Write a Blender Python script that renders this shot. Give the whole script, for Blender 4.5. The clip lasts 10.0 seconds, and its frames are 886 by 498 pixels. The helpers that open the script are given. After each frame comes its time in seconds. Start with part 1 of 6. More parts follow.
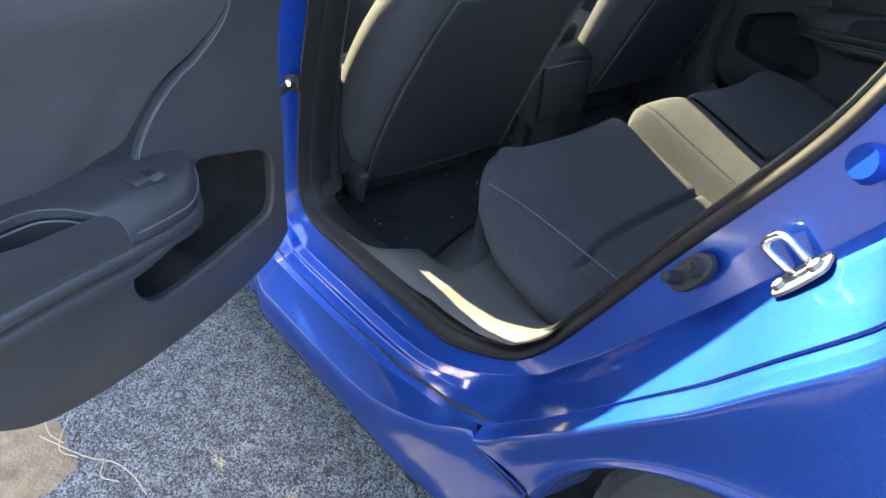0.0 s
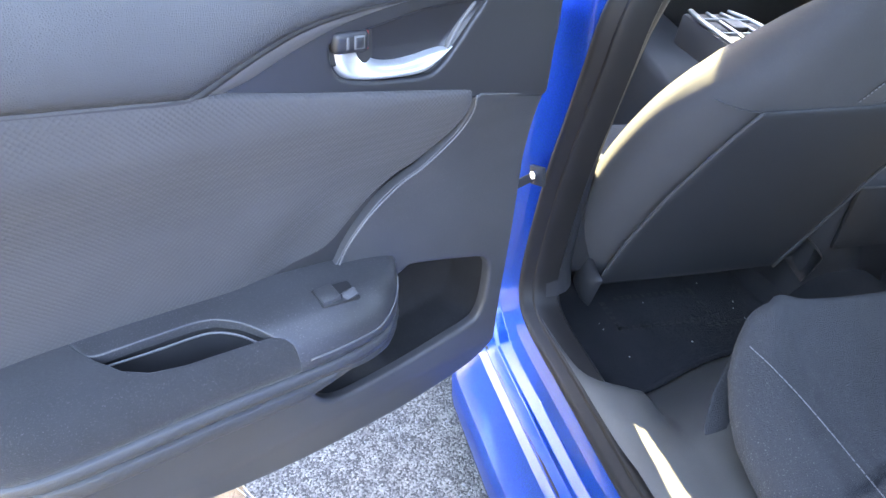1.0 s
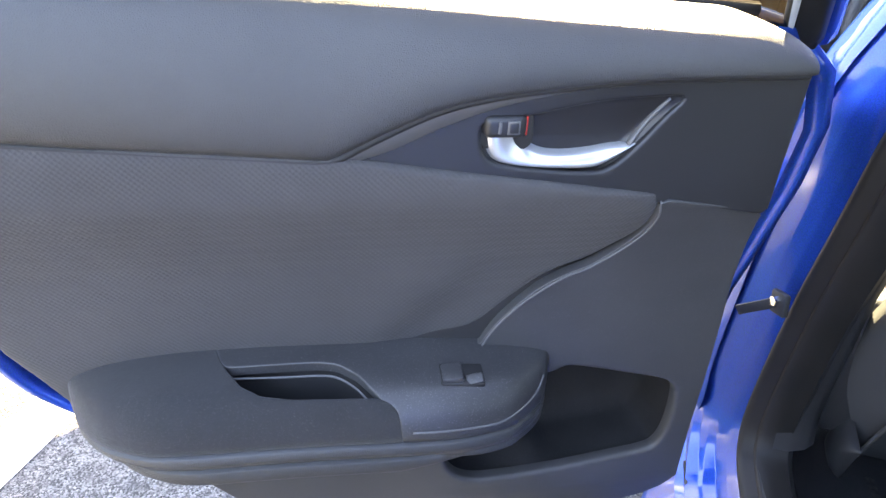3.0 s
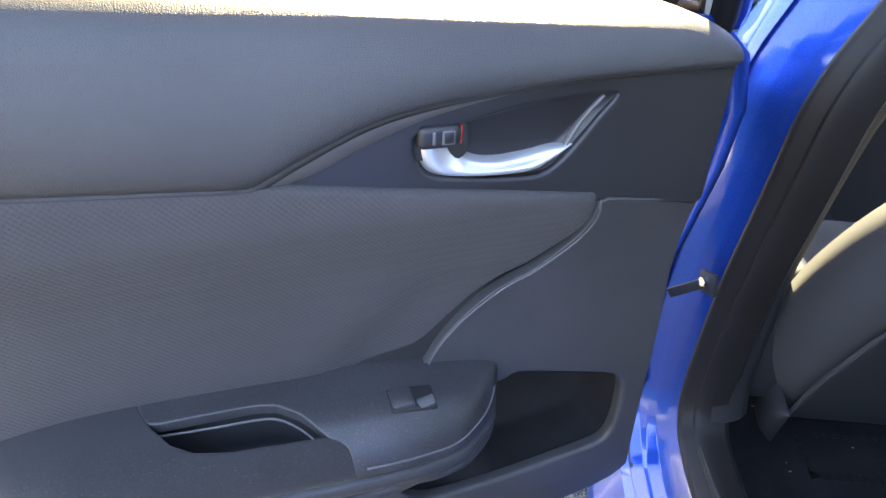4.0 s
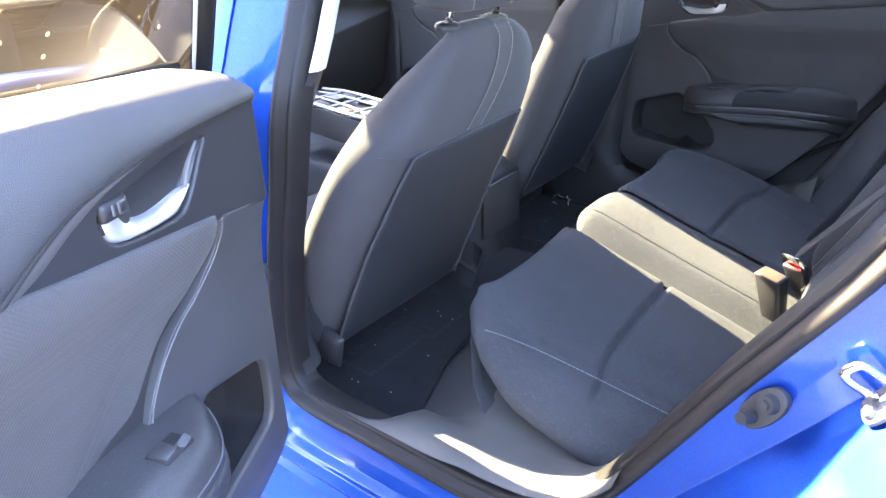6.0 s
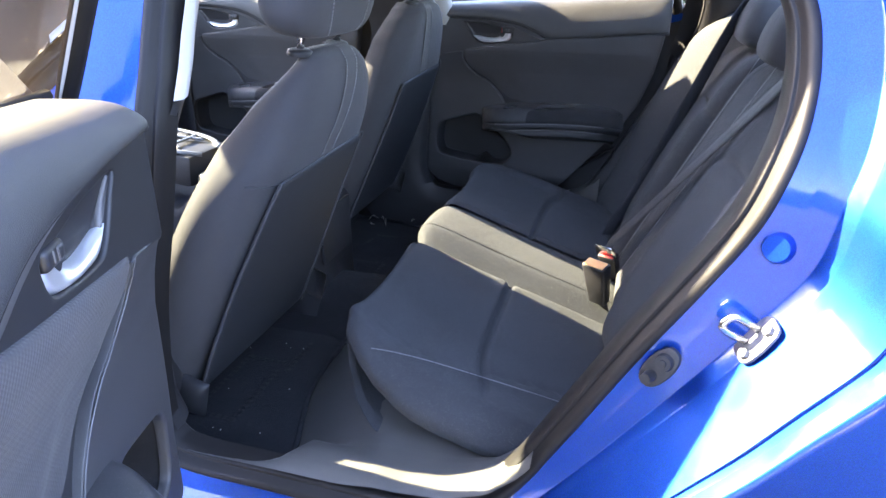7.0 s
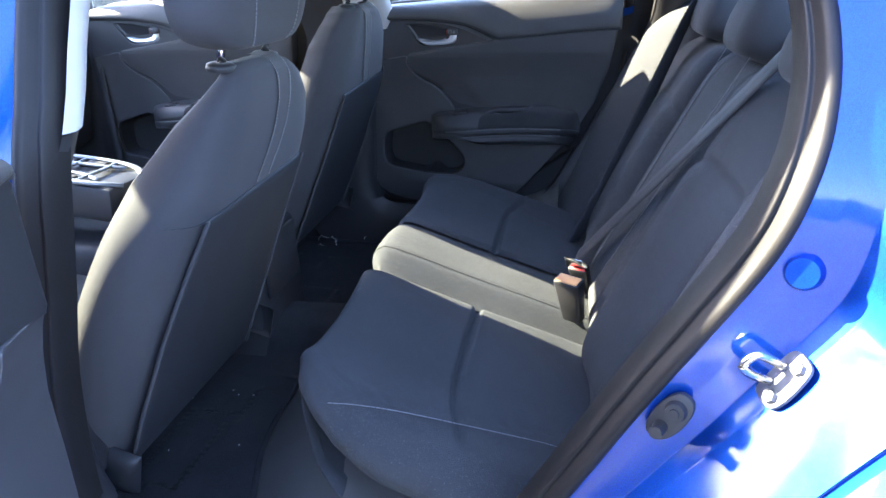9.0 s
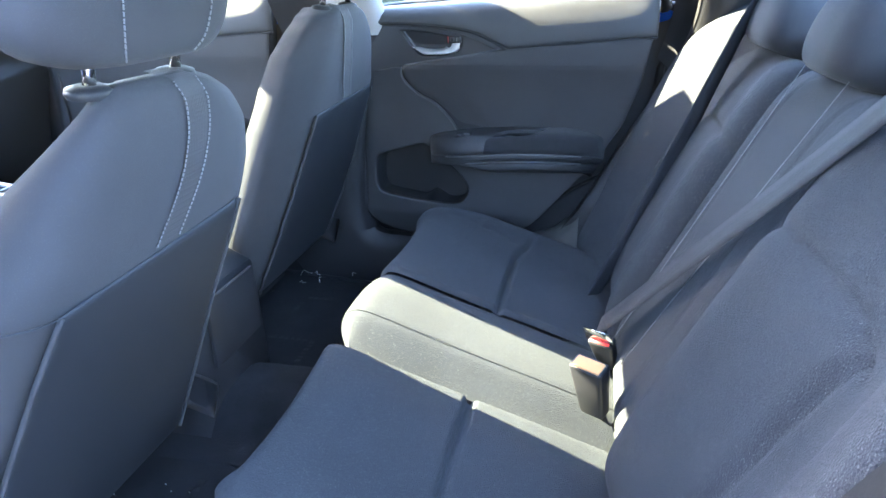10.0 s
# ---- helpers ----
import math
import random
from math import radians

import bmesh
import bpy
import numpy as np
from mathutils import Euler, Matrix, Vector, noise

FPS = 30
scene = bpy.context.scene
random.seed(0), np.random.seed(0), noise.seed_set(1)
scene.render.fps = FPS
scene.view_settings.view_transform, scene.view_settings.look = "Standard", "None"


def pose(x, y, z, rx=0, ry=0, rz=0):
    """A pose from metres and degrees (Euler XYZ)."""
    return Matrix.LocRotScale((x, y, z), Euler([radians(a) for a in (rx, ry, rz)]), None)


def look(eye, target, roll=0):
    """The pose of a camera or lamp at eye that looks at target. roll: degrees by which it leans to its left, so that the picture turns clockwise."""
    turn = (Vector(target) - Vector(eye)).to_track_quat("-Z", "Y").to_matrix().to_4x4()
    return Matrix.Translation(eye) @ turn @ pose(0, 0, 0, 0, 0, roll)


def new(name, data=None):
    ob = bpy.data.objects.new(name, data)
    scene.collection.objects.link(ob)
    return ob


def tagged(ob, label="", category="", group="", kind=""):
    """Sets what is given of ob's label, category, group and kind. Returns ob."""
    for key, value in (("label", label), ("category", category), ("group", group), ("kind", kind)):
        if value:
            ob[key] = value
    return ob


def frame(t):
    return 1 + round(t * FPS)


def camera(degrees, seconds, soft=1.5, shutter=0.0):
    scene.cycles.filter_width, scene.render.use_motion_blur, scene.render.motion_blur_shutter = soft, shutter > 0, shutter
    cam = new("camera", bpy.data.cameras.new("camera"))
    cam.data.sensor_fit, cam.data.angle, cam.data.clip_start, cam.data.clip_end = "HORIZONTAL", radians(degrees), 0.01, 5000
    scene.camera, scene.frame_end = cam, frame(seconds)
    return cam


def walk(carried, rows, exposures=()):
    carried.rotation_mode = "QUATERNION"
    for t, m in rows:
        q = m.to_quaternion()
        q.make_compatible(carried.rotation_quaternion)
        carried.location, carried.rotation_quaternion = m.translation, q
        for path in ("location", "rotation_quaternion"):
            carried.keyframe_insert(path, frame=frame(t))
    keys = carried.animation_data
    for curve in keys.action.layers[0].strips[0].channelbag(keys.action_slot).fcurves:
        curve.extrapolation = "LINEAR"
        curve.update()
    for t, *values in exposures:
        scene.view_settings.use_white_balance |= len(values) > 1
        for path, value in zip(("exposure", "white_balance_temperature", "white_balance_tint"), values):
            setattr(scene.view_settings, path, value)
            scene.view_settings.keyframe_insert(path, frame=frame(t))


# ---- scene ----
cam = camera(68.4, 10.0)
PATH = [
    (0, (0.999, -0.436, 1.007), (-0.218, 0.708, -0.093), 6.0),
    (0.5, (0.897, -0.357, 1.023), (-0.523, 0.543, -0.06), 6.2),
    (1, (0.826, -0.324, 1.044), (-0.754, 0.218, -0.056), 6.0),
    (1.5, (0.795, -0.268, 1.058), (-0.876, -0.208, -0.04), 5.2),
    (2, (0.785, -0.209, 1.059), (-0.9, -0.496, 0.02), 3.6),
    (3.5, (0.781, -0.176, 1.059), (-0.902, -0.557, 0.048), 3.0),
    (4, (0.746, -0.206, 1.059), (-0.969, -0.318, 0.035), 2.2),
    (4.5, (0.697, -0.266, 1.049), (-0.951, 0.189, 0.01), 0.5),
    (5, (0.723, -0.322, 1.042), (-0.756, 0.558, 0.022), -0.4),
    (5.5, (0.808, -0.425, 1.06), (-0.498, 0.779, 0.142), -1.7),
    (6, (0.832, -0.479, 1.082), (-0.269, 0.956, 0.228), -2.0),
    (7.5, (0.625, -0.602, 1.082), (0.304, 1.212, 0.305), -0.4),
    (8, (0.606, -0.598, 1.077), (0.33, 1.222, 0.295), -1.6),
    (8.5, (0.609, -0.57, 1.072), (0.318, 1.247, 0.287), -1.4),
    (9, (0.654, -0.447, 1.068), (0.281, 1.357, 0.288), -1.9),
    (9.5, (0.695, -0.293, 1.063), (0.25, 1.502, 0.301), -2.5),
    (10, (0.644, -0.122, 1.049), (0.217, 1.675, 0.281), -1.5),
]
walk(cam, [(t, look(eye, target, roll)) for t, eye, target, roll in PATH],
     exposures=[(0.0, 4.25, 7350, 14), (0.5, 5.0, 7050, 16), (1.0, 5.4, 7450, 19), (2.0, 5.0, 8150, 21), (3.5, 4.6, 7950, 20), (4.0, 4.5, 7600, 20), (4.5, 4.75, 7250, 19), (5.5, 5.62, 7150, 23), (6.2, 5.64, 7050, 25), (7.5, 4.55, 6650, 25), (8.5, 4.65, 6450, 24), (9.2, 5.0, 6000, 21), (10.0, 5.75, 6050, 15)])

# ---- light ----
SUN_AZ, SUN_EL = -7.0, 32.5   # degrees to the car's left of straight ahead, and up
world = bpy.data.worlds.new("sky")
scene.world = world
world.use_nodes = True
wn = world.node_tree.nodes
sky = wn.new("ShaderNodeTexSky")
sky.sky_type = 'NISHITA'
sky.sun_disc = False
sky.sun_elevation = radians(SUN_EL)
sky.sun_rotation = radians(270 - SUN_AZ)
world.node_tree.links.new(sky.outputs[0], wn["Background"].inputs[0])
wn["Background"].inputs[1].default_value = 0.115
sun_data = bpy.data.lights.new("sun", 'SUN')
sun_data.energy, sun_data.angle, sun_data.color = 3.25, radians(0.53), (1.0, 0.94, 0.62)
sun = new("sun", sun_data)
_el, _az = radians(SUN_EL), radians(SUN_AZ)
SUN_FROM = Vector((-math.cos(_el) * math.cos(_az), -math.cos(_el) * math.sin(_az), math.sin(_el)))
sun.matrix_world = look(SUN_FROM * 20, (0, 0, 0))


# ---- materials ----
def material(name, color, rough=0.6, metal=0.0, spec=0.5, vary=0.0, vary_scale=6.0, bump=0.0, bump_scale=400.0,
             bump_kind="noise", sheen=0.0, coat=0.0, stretch=(1, 1, 1), dust=0.0, dust_scale=900, distance=0.001, turn=0):
    """A surface with a base colour, slow stains, fine relief and, where wanted, a little dust."""
    m = bpy.data.materials.new(name)
    m.use_nodes = True
    nt = m.node_tree
    b = nt.nodes["Principled BSDF"]
    b.inputs["Base Color"].default_value = (*color, 1)
    b.inputs["Roughness"].default_value = rough
    b.inputs["Metallic"].default_value = metal
    b.inputs["Specular IOR Level"].default_value = spec
    b.inputs["Sheen Weight"].default_value = sheen
    b.inputs["Coat Weight"].default_value = coat
    b.inputs["Coat Roughness"].default_value = 0.03
    tc = nt.nodes.new("ShaderNodeTexCoord")
    mp = nt.nodes.new("ShaderNodeMapping")
    mp.inputs["Scale"].default_value = stretch
    mp.inputs["Rotation"].default_value = (0, radians(turn), 0)
    nt.links.new(tc.outputs["Object"], mp.inputs[0])
    if vary:
        n1 = nt.nodes.new("ShaderNodeTexNoise")
        n1.inputs["Scale"].default_value = vary_scale
        n1.inputs["Detail"].default_value = 8
        n1.inputs["Roughness"].default_value = 0.62
        nt.links.new(mp.outputs[0], n1.inputs[0])
        rp = nt.nodes.new("ShaderNodeValToRGB")
        rp.color_ramp.elements[0].position, rp.color_ramp.elements[1].position = 0.3, 0.7
        rp.color_ramp.elements[0].color = (*[c * (1 - vary) for c in color], 1)
        rp.color_ramp.elements[1].color = (*[min(1, c * (1 + vary)) for c in color], 1)
        nt.links.new(n1.outputs[0], rp.inputs[0])
        out = rp.outputs[0]
        if dust:
            n2 = nt.nodes.new("ShaderNodeTexNoise")
            n2.inputs["Scale"].default_value = dust_scale
            n2.inputs["Detail"].default_value = 3
            nt.links.new(tc.outputs["Object"], n2.inputs[0])
            r2 = nt.nodes.new("ShaderNodeValToRGB")
            r2.color_ramp.elements[0].position, r2.color_ramp.elements[1].position = 0.60, 0.78
            r2.color_ramp.elements[0].color, r2.color_ramp.elements[1].color = (0, 0, 0, 1), (dust, dust, dust, 1)
            nt.links.new(n2.outputs[0], r2.inputs[0])
            mx = nt.nodes.new("ShaderNodeMixRGB")
            mx.inputs[2].default_value = (0.35, 0.34, 0.32, 1)
            nt.links.new(r2.outputs[0], mx.inputs[0])
            nt.links.new(out, mx.inputs[1])
            out = mx.outputs[0]
        nt.links.new(out, b.inputs["Base Color"])
        mr = nt.nodes.new("ShaderNodeMapRange")
        mr.inputs[3].default_value, mr.inputs[4].default_value = max(0.02, rough - 0.07), min(1, rough + 0.07)
        nt.links.new(n1.outputs[0], mr.inputs[0])
        nt.links.new(mr.outputs[0], b.inputs["Roughness"])
    if bump:
        bp = nt.nodes.new("ShaderNodeBump")
        bp.inputs["Strength"].default_value = bump
        bp.inputs["Distance"].default_value = distance
        if bump_kind == "noise":
            t = nt.nodes.new("ShaderNodeTexNoise")
            t.inputs["Detail"].default_value = 4
            src = t.outputs[0]
        elif bump_kind == 'leather':
            t = nt.nodes.new("ShaderNodeTexVoronoi")
            t.feature = 'DISTANCE_TO_EDGE'
            src = t.outputs[0]
        else:
            t = nt.nodes.new("ShaderNodeTexVoronoi")
            t.inputs["Randomness"].default_value = 0.12
            src = t.outputs[0]
        t.inputs["Scale"].default_value = bump_scale
        nt.links.new(mp.outputs[0], t.inputs[0])
        nt.links.new(src, bp.inputs["Height"])
        nt.links.new(bp.outputs[0], b.inputs["Normal"])
    return m


def paint_material():
    """Blue metallic car paint: coloured flakes under a clear coat with a thin film of dust."""
    base = (0.0055, 0.051, 0.305)
    m = material("blue_metallic_paint", base, 0.50, 0.85, 0.5, coat=1.0)
    nt = m.node_tree
    b = nt.nodes["Principled BSDF"]
    b.inputs["Specular Tint"].default_value = (0.25, 0.60, 1.0, 1)
    b.inputs["Coat Roughness"].default_value = 0.16
    tc = nt.nodes.new("ShaderNodeTexCoord")
    v = nt.nodes.new("ShaderNodeTexVoronoi")
    v.inputs["Scale"].default_value = 1100
    nt.links.new(tc.outputs["Object"], v.inputs[0])
    mx = nt.nodes.new("ShaderNodeMixRGB")
    mx.blend_type = 'OVERLAY'
    mx.inputs[0].default_value = 0.25
    mx.inputs[1].default_value = (*base, 1)
    nt.links.new(v.outputs["Color"], mx.inputs[2])
    n = nt.nodes.new("ShaderNodeTexNoise")
    n.inputs["Scale"].default_value = 25
    n.inputs["Detail"].default_value = 9
    nt.links.new(tc.outputs["Object"], n.inputs[0])
    r = nt.nodes.new("ShaderNodeValToRGB")
    r.color_ramp.elements[0].position, r.color_ramp.elements[1].position = 0.45, 0.85
    r.color_ramp.elements[0].color, r.color_ramp.elements[1].color = (0, 0, 0, 1), (0.02, 0.02, 0.02, 1)
    nt.links.new(n.outputs[0], r.inputs[0])
    d = nt.nodes.new("ShaderNodeMixRGB")
    d.inputs[2].default_value = (0.30, 0.29, 0.27, 1)
    nt.links.new(r.outputs[0], d.inputs[0])
    nt.links.new(mx.outputs[0], d.inputs[1])
    nt.links.new(d.outputs[0], b.inputs["Base Color"])
    cr = nt.nodes.new("ShaderNodeMapRange")
    cr.inputs[1].default_value, cr.inputs[2].default_value, cr.inputs[3].default_value, cr.inputs[4].default_value = 0.30, 0.80, 0.07, 0.16
    nt.links.new(n.outputs[0], cr.inputs[0])
    nt.links.new(cr.outputs[0], b.inputs["Coat Roughness"])
    g = nt.nodes.new("ShaderNodeBump")
    g.inputs["Strength"].default_value = 0.02
    g.inputs["Distance"].default_value = 0.001
    nt.links.new(v.outputs["Distance"], g.inputs["Height"])
    nt.links.new(g.outputs[0], b.inputs["Normal"])
    return m


def asphalt_material():
    m = material("worn_asphalt", (0.062, 0.064, 0.068), 0.85, vary=0.25, vary_scale=1.3)
    nt = m.node_tree
    b = nt.nodes["Principled BSDF"]
    tc = nt.nodes.new("ShaderNodeTexCoord")
    v = nt.nodes.new("ShaderNodeTexVoronoi")
    v.inputs["Scale"].default_value = 300
    nt.links.new(tc.outputs["Object"], v.inputs[0])
    n = nt.nodes.new("ShaderNodeTexNoise")
    n.inputs["Scale"].default_value = 28
    n.inputs["Detail"].default_value = 8
    nt.links.new(tc.outputs["Object"], n.inputs[0])
    rp = nt.nodes.new("ShaderNodeValToRGB")
    rp.color_ramp.elements[0].position, rp.color_ramp.elements[1].position = 0.25, 0.85
    rp.color_ramp.elements[0].color, rp.color_ramp.elements[1].color = (0.040, 0.038, 0.035, 1), (0.28, 0.265, 0.24, 1)
    sx = nt.nodes.new("ShaderNodeSeparateColor")
    nt.links.new(v.outputs["Color"], sx.inputs[0])
    ad = nt.nodes.new("ShaderNodeMath")
    ad.operation = 'MULTIPLY'
    nt.links.new(sx.outputs[0], ad.inputs[0])
    nt.links.new(n.outputs[0], ad.inputs[1])
    a2 = nt.nodes.new("ShaderNodeMath")
    a2.operation = 'MULTIPLY_ADD'
    a2.inputs[1].default_value, a2.inputs[2].default_value = 1.2, 0.15
    nt.links.new(ad.outputs[0], a2.inputs[0])
    nt.links.new(a2.outputs[0], rp.inputs[0])
    nt.links.new(rp.outputs[0], b.inputs["Base Color"])
    g = nt.nodes.new("ShaderNodeBump")
    g.inputs["Strength"].default_value = 0.9
    g.inputs["Distance"].default_value = 0.004
    g.invert = True
    nt.links.new(v.outputs["Distance"], g.inputs["Height"])
    nt.links.new(g.outputs[0], b.inputs["Normal"])
    return m


def glass_material(name, tint, ior=1.45):
    """Thin window glass: mostly clear, with a mirror's gloss at a slant."""
    m = bpy.data.materials.new(name)
    m.use_nodes = True
    nt = m.node_tree
    nt.nodes.remove(nt.nodes["Principled BSDF"])
    tr = nt.nodes.new("ShaderNodeBsdfTransparent")
    tr.inputs[0].default_value = (*tint, 1)
    gl = nt.nodes.new("ShaderNodeBsdfGlossy")
    gl.inputs["Roughness"].default_value = 0.02
    fr = nt.nodes.new("ShaderNodeFresnel")
    fr.inputs[0].default_value = ior
    mx = nt.nodes.new("ShaderNodeMixShader")
    nt.links.new(fr.outputs[0], mx.inputs[0])
    nt.links.new(tr.outputs[0], mx.inputs[1])
    nt.links.new(gl.outputs[0], mx.inputs[2])
    nt.links.new(mx.outputs[0], nt.nodes["Material Output"].inputs[0])
    return m


PAINT = paint_material()
ASPHALT = asphalt_material()
GLASS = glass_material("window_glass", (0.86, 0.90, 0.88))
TINTED = glass_material("tinted_screen_glass", (0.74, 0.78, 0.76))


def dusty_glass_material():
    """The same glass under a film of dust and dried water spots."""
    m = glass_material("dusty_window_glass", (0.10, 0.094, 0.078), 1.16)
    nt = m.node_tree
    clear = nt.nodes["Material Output"].inputs[0].links[0].from_socket
    tc = nt.nodes.new("ShaderNodeTexCoord")
    n = nt.nodes.new("ShaderNodeTexNoise")
    n.inputs["Scale"].default_value, n.inputs["Detail"].default_value = 9, 6
    v = nt.nodes.new("ShaderNodeTexVoronoi")
    v.inputs["Scale"].default_value = 85
    for t in (n, v):
        nt.links.new(tc.outputs["Object"], t.inputs[0])
    film = nt.nodes.new("ShaderNodeMapRange")
    film.inputs[1].default_value, film.inputs[2].default_value, film.inputs[3].default_value, film.inputs[4].default_value = 0.3, 0.8, 0.006, 0.016
    nt.links.new(n.outputs[0], film.inputs[0])
    spot = nt.nodes.new("ShaderNodeMapRange")
    spot.inputs[1].default_value, spot.inputs[2].default_value, spot.inputs[3].default_value, spot.inputs[4].default_value = 0.10, 0.24, 0.22, 0.0
    nt.links.new(v.outputs["Distance"], spot.inputs[0])
    sc = nt.nodes.new("ShaderNodeSeparateColor")
    nt.links.new(v.outputs["Color"], sc.inputs[0])
    few = nt.nodes.new("ShaderNodeMath")
    few.operation = 'GREATER_THAN'
    few.inputs[1].default_value = 0.80
    nt.links.new(sc.outputs[0], few.inputs[0])
    mu = nt.nodes.new("ShaderNodeMath")
    mu.operation = 'MULTIPLY_ADD'
    nt.links.new(spot.outputs[0], mu.inputs[0])
    nt.links.new(few.outputs[0], mu.inputs[1])
    nt.links.new(film.outputs[0], mu.inputs[2])
    di = nt.nodes.new("ShaderNodeBsdfDiffuse")
    di.inputs[0].default_value = (0.42, 0.34, 0.23, 1)
    back = nt.nodes.new("ShaderNodeBsdfTranslucent")
    back.inputs[0].default_value = (0.34, 0.26, 0.17, 1)
    both = nt.nodes.new("ShaderNodeAddShader")
    nt.links.new(di.outputs[0], both.inputs[0])
    nt.links.new(back.outputs[0], both.inputs[1])
    mx = nt.nodes.new("ShaderNodeMixShader")
    nt.links.new(mu.outputs[0], mx.inputs[0])
    nt.links.new(clear, mx.inputs[1])
    nt.links.new(both.outputs[0], mx.inputs[2])
    nt.links.new(mx.outputs[0], nt.nodes["Material Output"].inputs[0])
    return m


DUSTY = dusty_glass_material()
LEATHER = material("grained_soft_plastic", (0.0315, 0.032, 0.0335), 0.50, vary=0.14, vary_scale=9, bump=0.45, bump_scale=620, bump_kind='leather', distance=0.0012)
PLASTIC = material("black_hard_plastic", (0.037, 0.037, 0.039), 0.50, vary=0.16, vary_scale=8, bump=0.25, bump_scale=900, dust=0.12, distance=0.0005)
BEZEL = material("satin_black_trim", (0.013, 0.013, 0.015), 0.46, vary=0.12, vary_scale=10, bump=0.12, bump_scale=1100, distance=0.0004)
WEAVE = material("woven_door_fabric", (0.041, 0.0395, 0.0405), 0.8, spec=0.4, vary=0.14, vary_scale=5, bump=0.55, bump_scale=290, bump_kind='weave', sheen=0.06, distance=0.0012, turn=45)
CLOTH = material("black_seat_cloth", (0.0365, 0.0385, 0.0425), 0.92, spec=0.2, vary=0.15, vary_scale=7, bump=1.0, bump_scale=520, sheen=0.05, dust=0.36, dust_scale=560, distance=0.003)
CLOTH_SMOOTH = material("dark_grey_bolster_cloth", (0.0395, 0.0395, 0.0425), 0.9, spec=0.2, vary=0.12, vary_scale=6, bump=0.4, bump_scale=1100, sheen=0.08, dust=0.08, distance=0.0008)
POCKET = material("black_map_pocket_vinyl", (0.017, 0.019, 0.023), 0.6, vary=0.12, vary_scale=6, bump=0.3, bump_scale=600, distance=0.0006)
SUEDE = material("padded_armrest_cloth", (0.0125, 0.0125, 0.014), 0.92, vary=0.3, vary_scale=16, bump=0.9, bump_scale=1100, sheen=0.1, dust=0.15, distance=0.0006)
CARPET = material("black_carpet", (0.018, 0.019, 0.022), 1.0, spec=0.1, vary=0.3, vary_scale=18, bump=1.0, bump_scale=700, sheen=0.05, dust=0.12, distance=0.003)
KICK = material("grey_scuff_plastic", (0.074, 0.072, 0.067), 0.55, vary=0.14, vary_scale=7, bump=0.4, bump_scale=700, dust=0.15, distance=0.0006)
RUBBER = material("black_rubber_seal", (0.0125, 0.0115, 0.0112), 0.5, spec=0.22, vary=0.2, vary_scale=12, bump=0.15, bump_scale=300)
SWITCHRUBBER = material("matt_black_switch_rubber", (0.012, 0.012, 0.013), 0.55, vary=0.2, vary_scale=40, bump=0.2, bump_scale=500)
MARK = material("pressed_mat_mark", (0.004, 0.004, 0.005), 0.5, vary=0.2, vary_scale=60)
TYRE = material("tyre_rubber", (0.025, 0.025, 0.025), 0.85, vary=0.3, vary_scale=20, bump=0.3, bump_scale=200)
SILVER = material("satin_silver_plastic", (0.62, 0.63, 0.65), 0.30, 0.75, vary=0.05, vary_scale=20, bump=0.05, bump_scale=900)
SATIN = material("satin_grey_console_trim", (0.15, 0.16, 0.17), 0.38, 0.5, vary=0.08, vary_scale=30, bump=0.05, bump_scale=900)
# Grey of the piping; also paints light onto the bezel and switch panel edges.
GREYTRIM = material("grey_piping_and_lit_edges", (0.085, 0.085, 0.089), 0.48, 0.0)
CHROME = material("polished_steel", (0.75, 0.75, 0.74), 0.16, 1.0, vary=0.08, vary_scale=60, bump=0.05, bump_scale=200)
ZINC = material("galvanised_steel", (0.20, 0.20, 0.205), 0.52, 0.9, vary=0.2, vary_scale=60, bump=0.15, bump_scale=300)
BLACK = material("matt_black_recess", (0.012, 0.012, 0.013), 0.7, vary=0.2, vary_scale=20)
LIGHTGREY = material("light_grey_pillar_trim", (0.42, 0.41, 0.40), 0.7, vary=0.05, vary_scale=8, bump=0.2, bump_scale=900)
WEB = material("seat_belt_webbing", (0.031, 0.032, 0.036), 0.7, spec=0.3, vary=0.1, vary_scale=30, bump=0.5, bump_scale=900, bump_kind='weave', stretch=(1, 1, 1))
THREAD = material("grey_stitching", (0.17, 0.17, 0.175), 0.85)
RED = material("red_plastic", (0.55, 0.03, 0.02), 0.4)
ORANGE = material("faded_orange_button", (0.70, 0.34, 0.13), 0.5)
WHITE = material("white_paper", (0.75, 0.75, 0.73), 0.8)
LINE = material("worn_white_road_paint", (0.72, 0.72, 0.70), 0.8, vary=0.12, vary_scale=9, bump=0.6, bump_scale=150, distance=0.003)
MULCH = material("brown_leaf_mulch", (0.115, 0.092, 0.065), 0.95, vary=0.55, vary_scale=9, bump=1.0, bump_scale=40, distance=0.02)
DIRT = material("dry_brown_dirt", (0.24, 0.155, 0.085), 0.95, vary=0.35, vary_scale=25, bump=1.0, bump_scale=160, distance=0.004)
SURROUND = material("dark_surround_foliage", (0.045, 0.055, 0.028), 0.9, vary=0.55, vary_scale=1.6, bump=1.0, bump_scale=6, distance=0.3)
BARK = material("pale_bark", (0.30, 0.24, 0.17), 0.9, vary=0.4, vary_scale=14, bump=1.0, bump_scale=60, distance=0.01)
TWIG = material("dry_straw", (0.42, 0.33, 0.19), 0.8, vary=0.2, vary_scale=40)
STONE = material("pale_aggregate", (0.20, 0.20, 0.20), 0.8)
HEADLINER = material("grey_headliner_cloth", (0.56, 0.555, 0.54), 0.95, vary=0.04, vary_scale=10, bump=0.3, bump_scale=900)
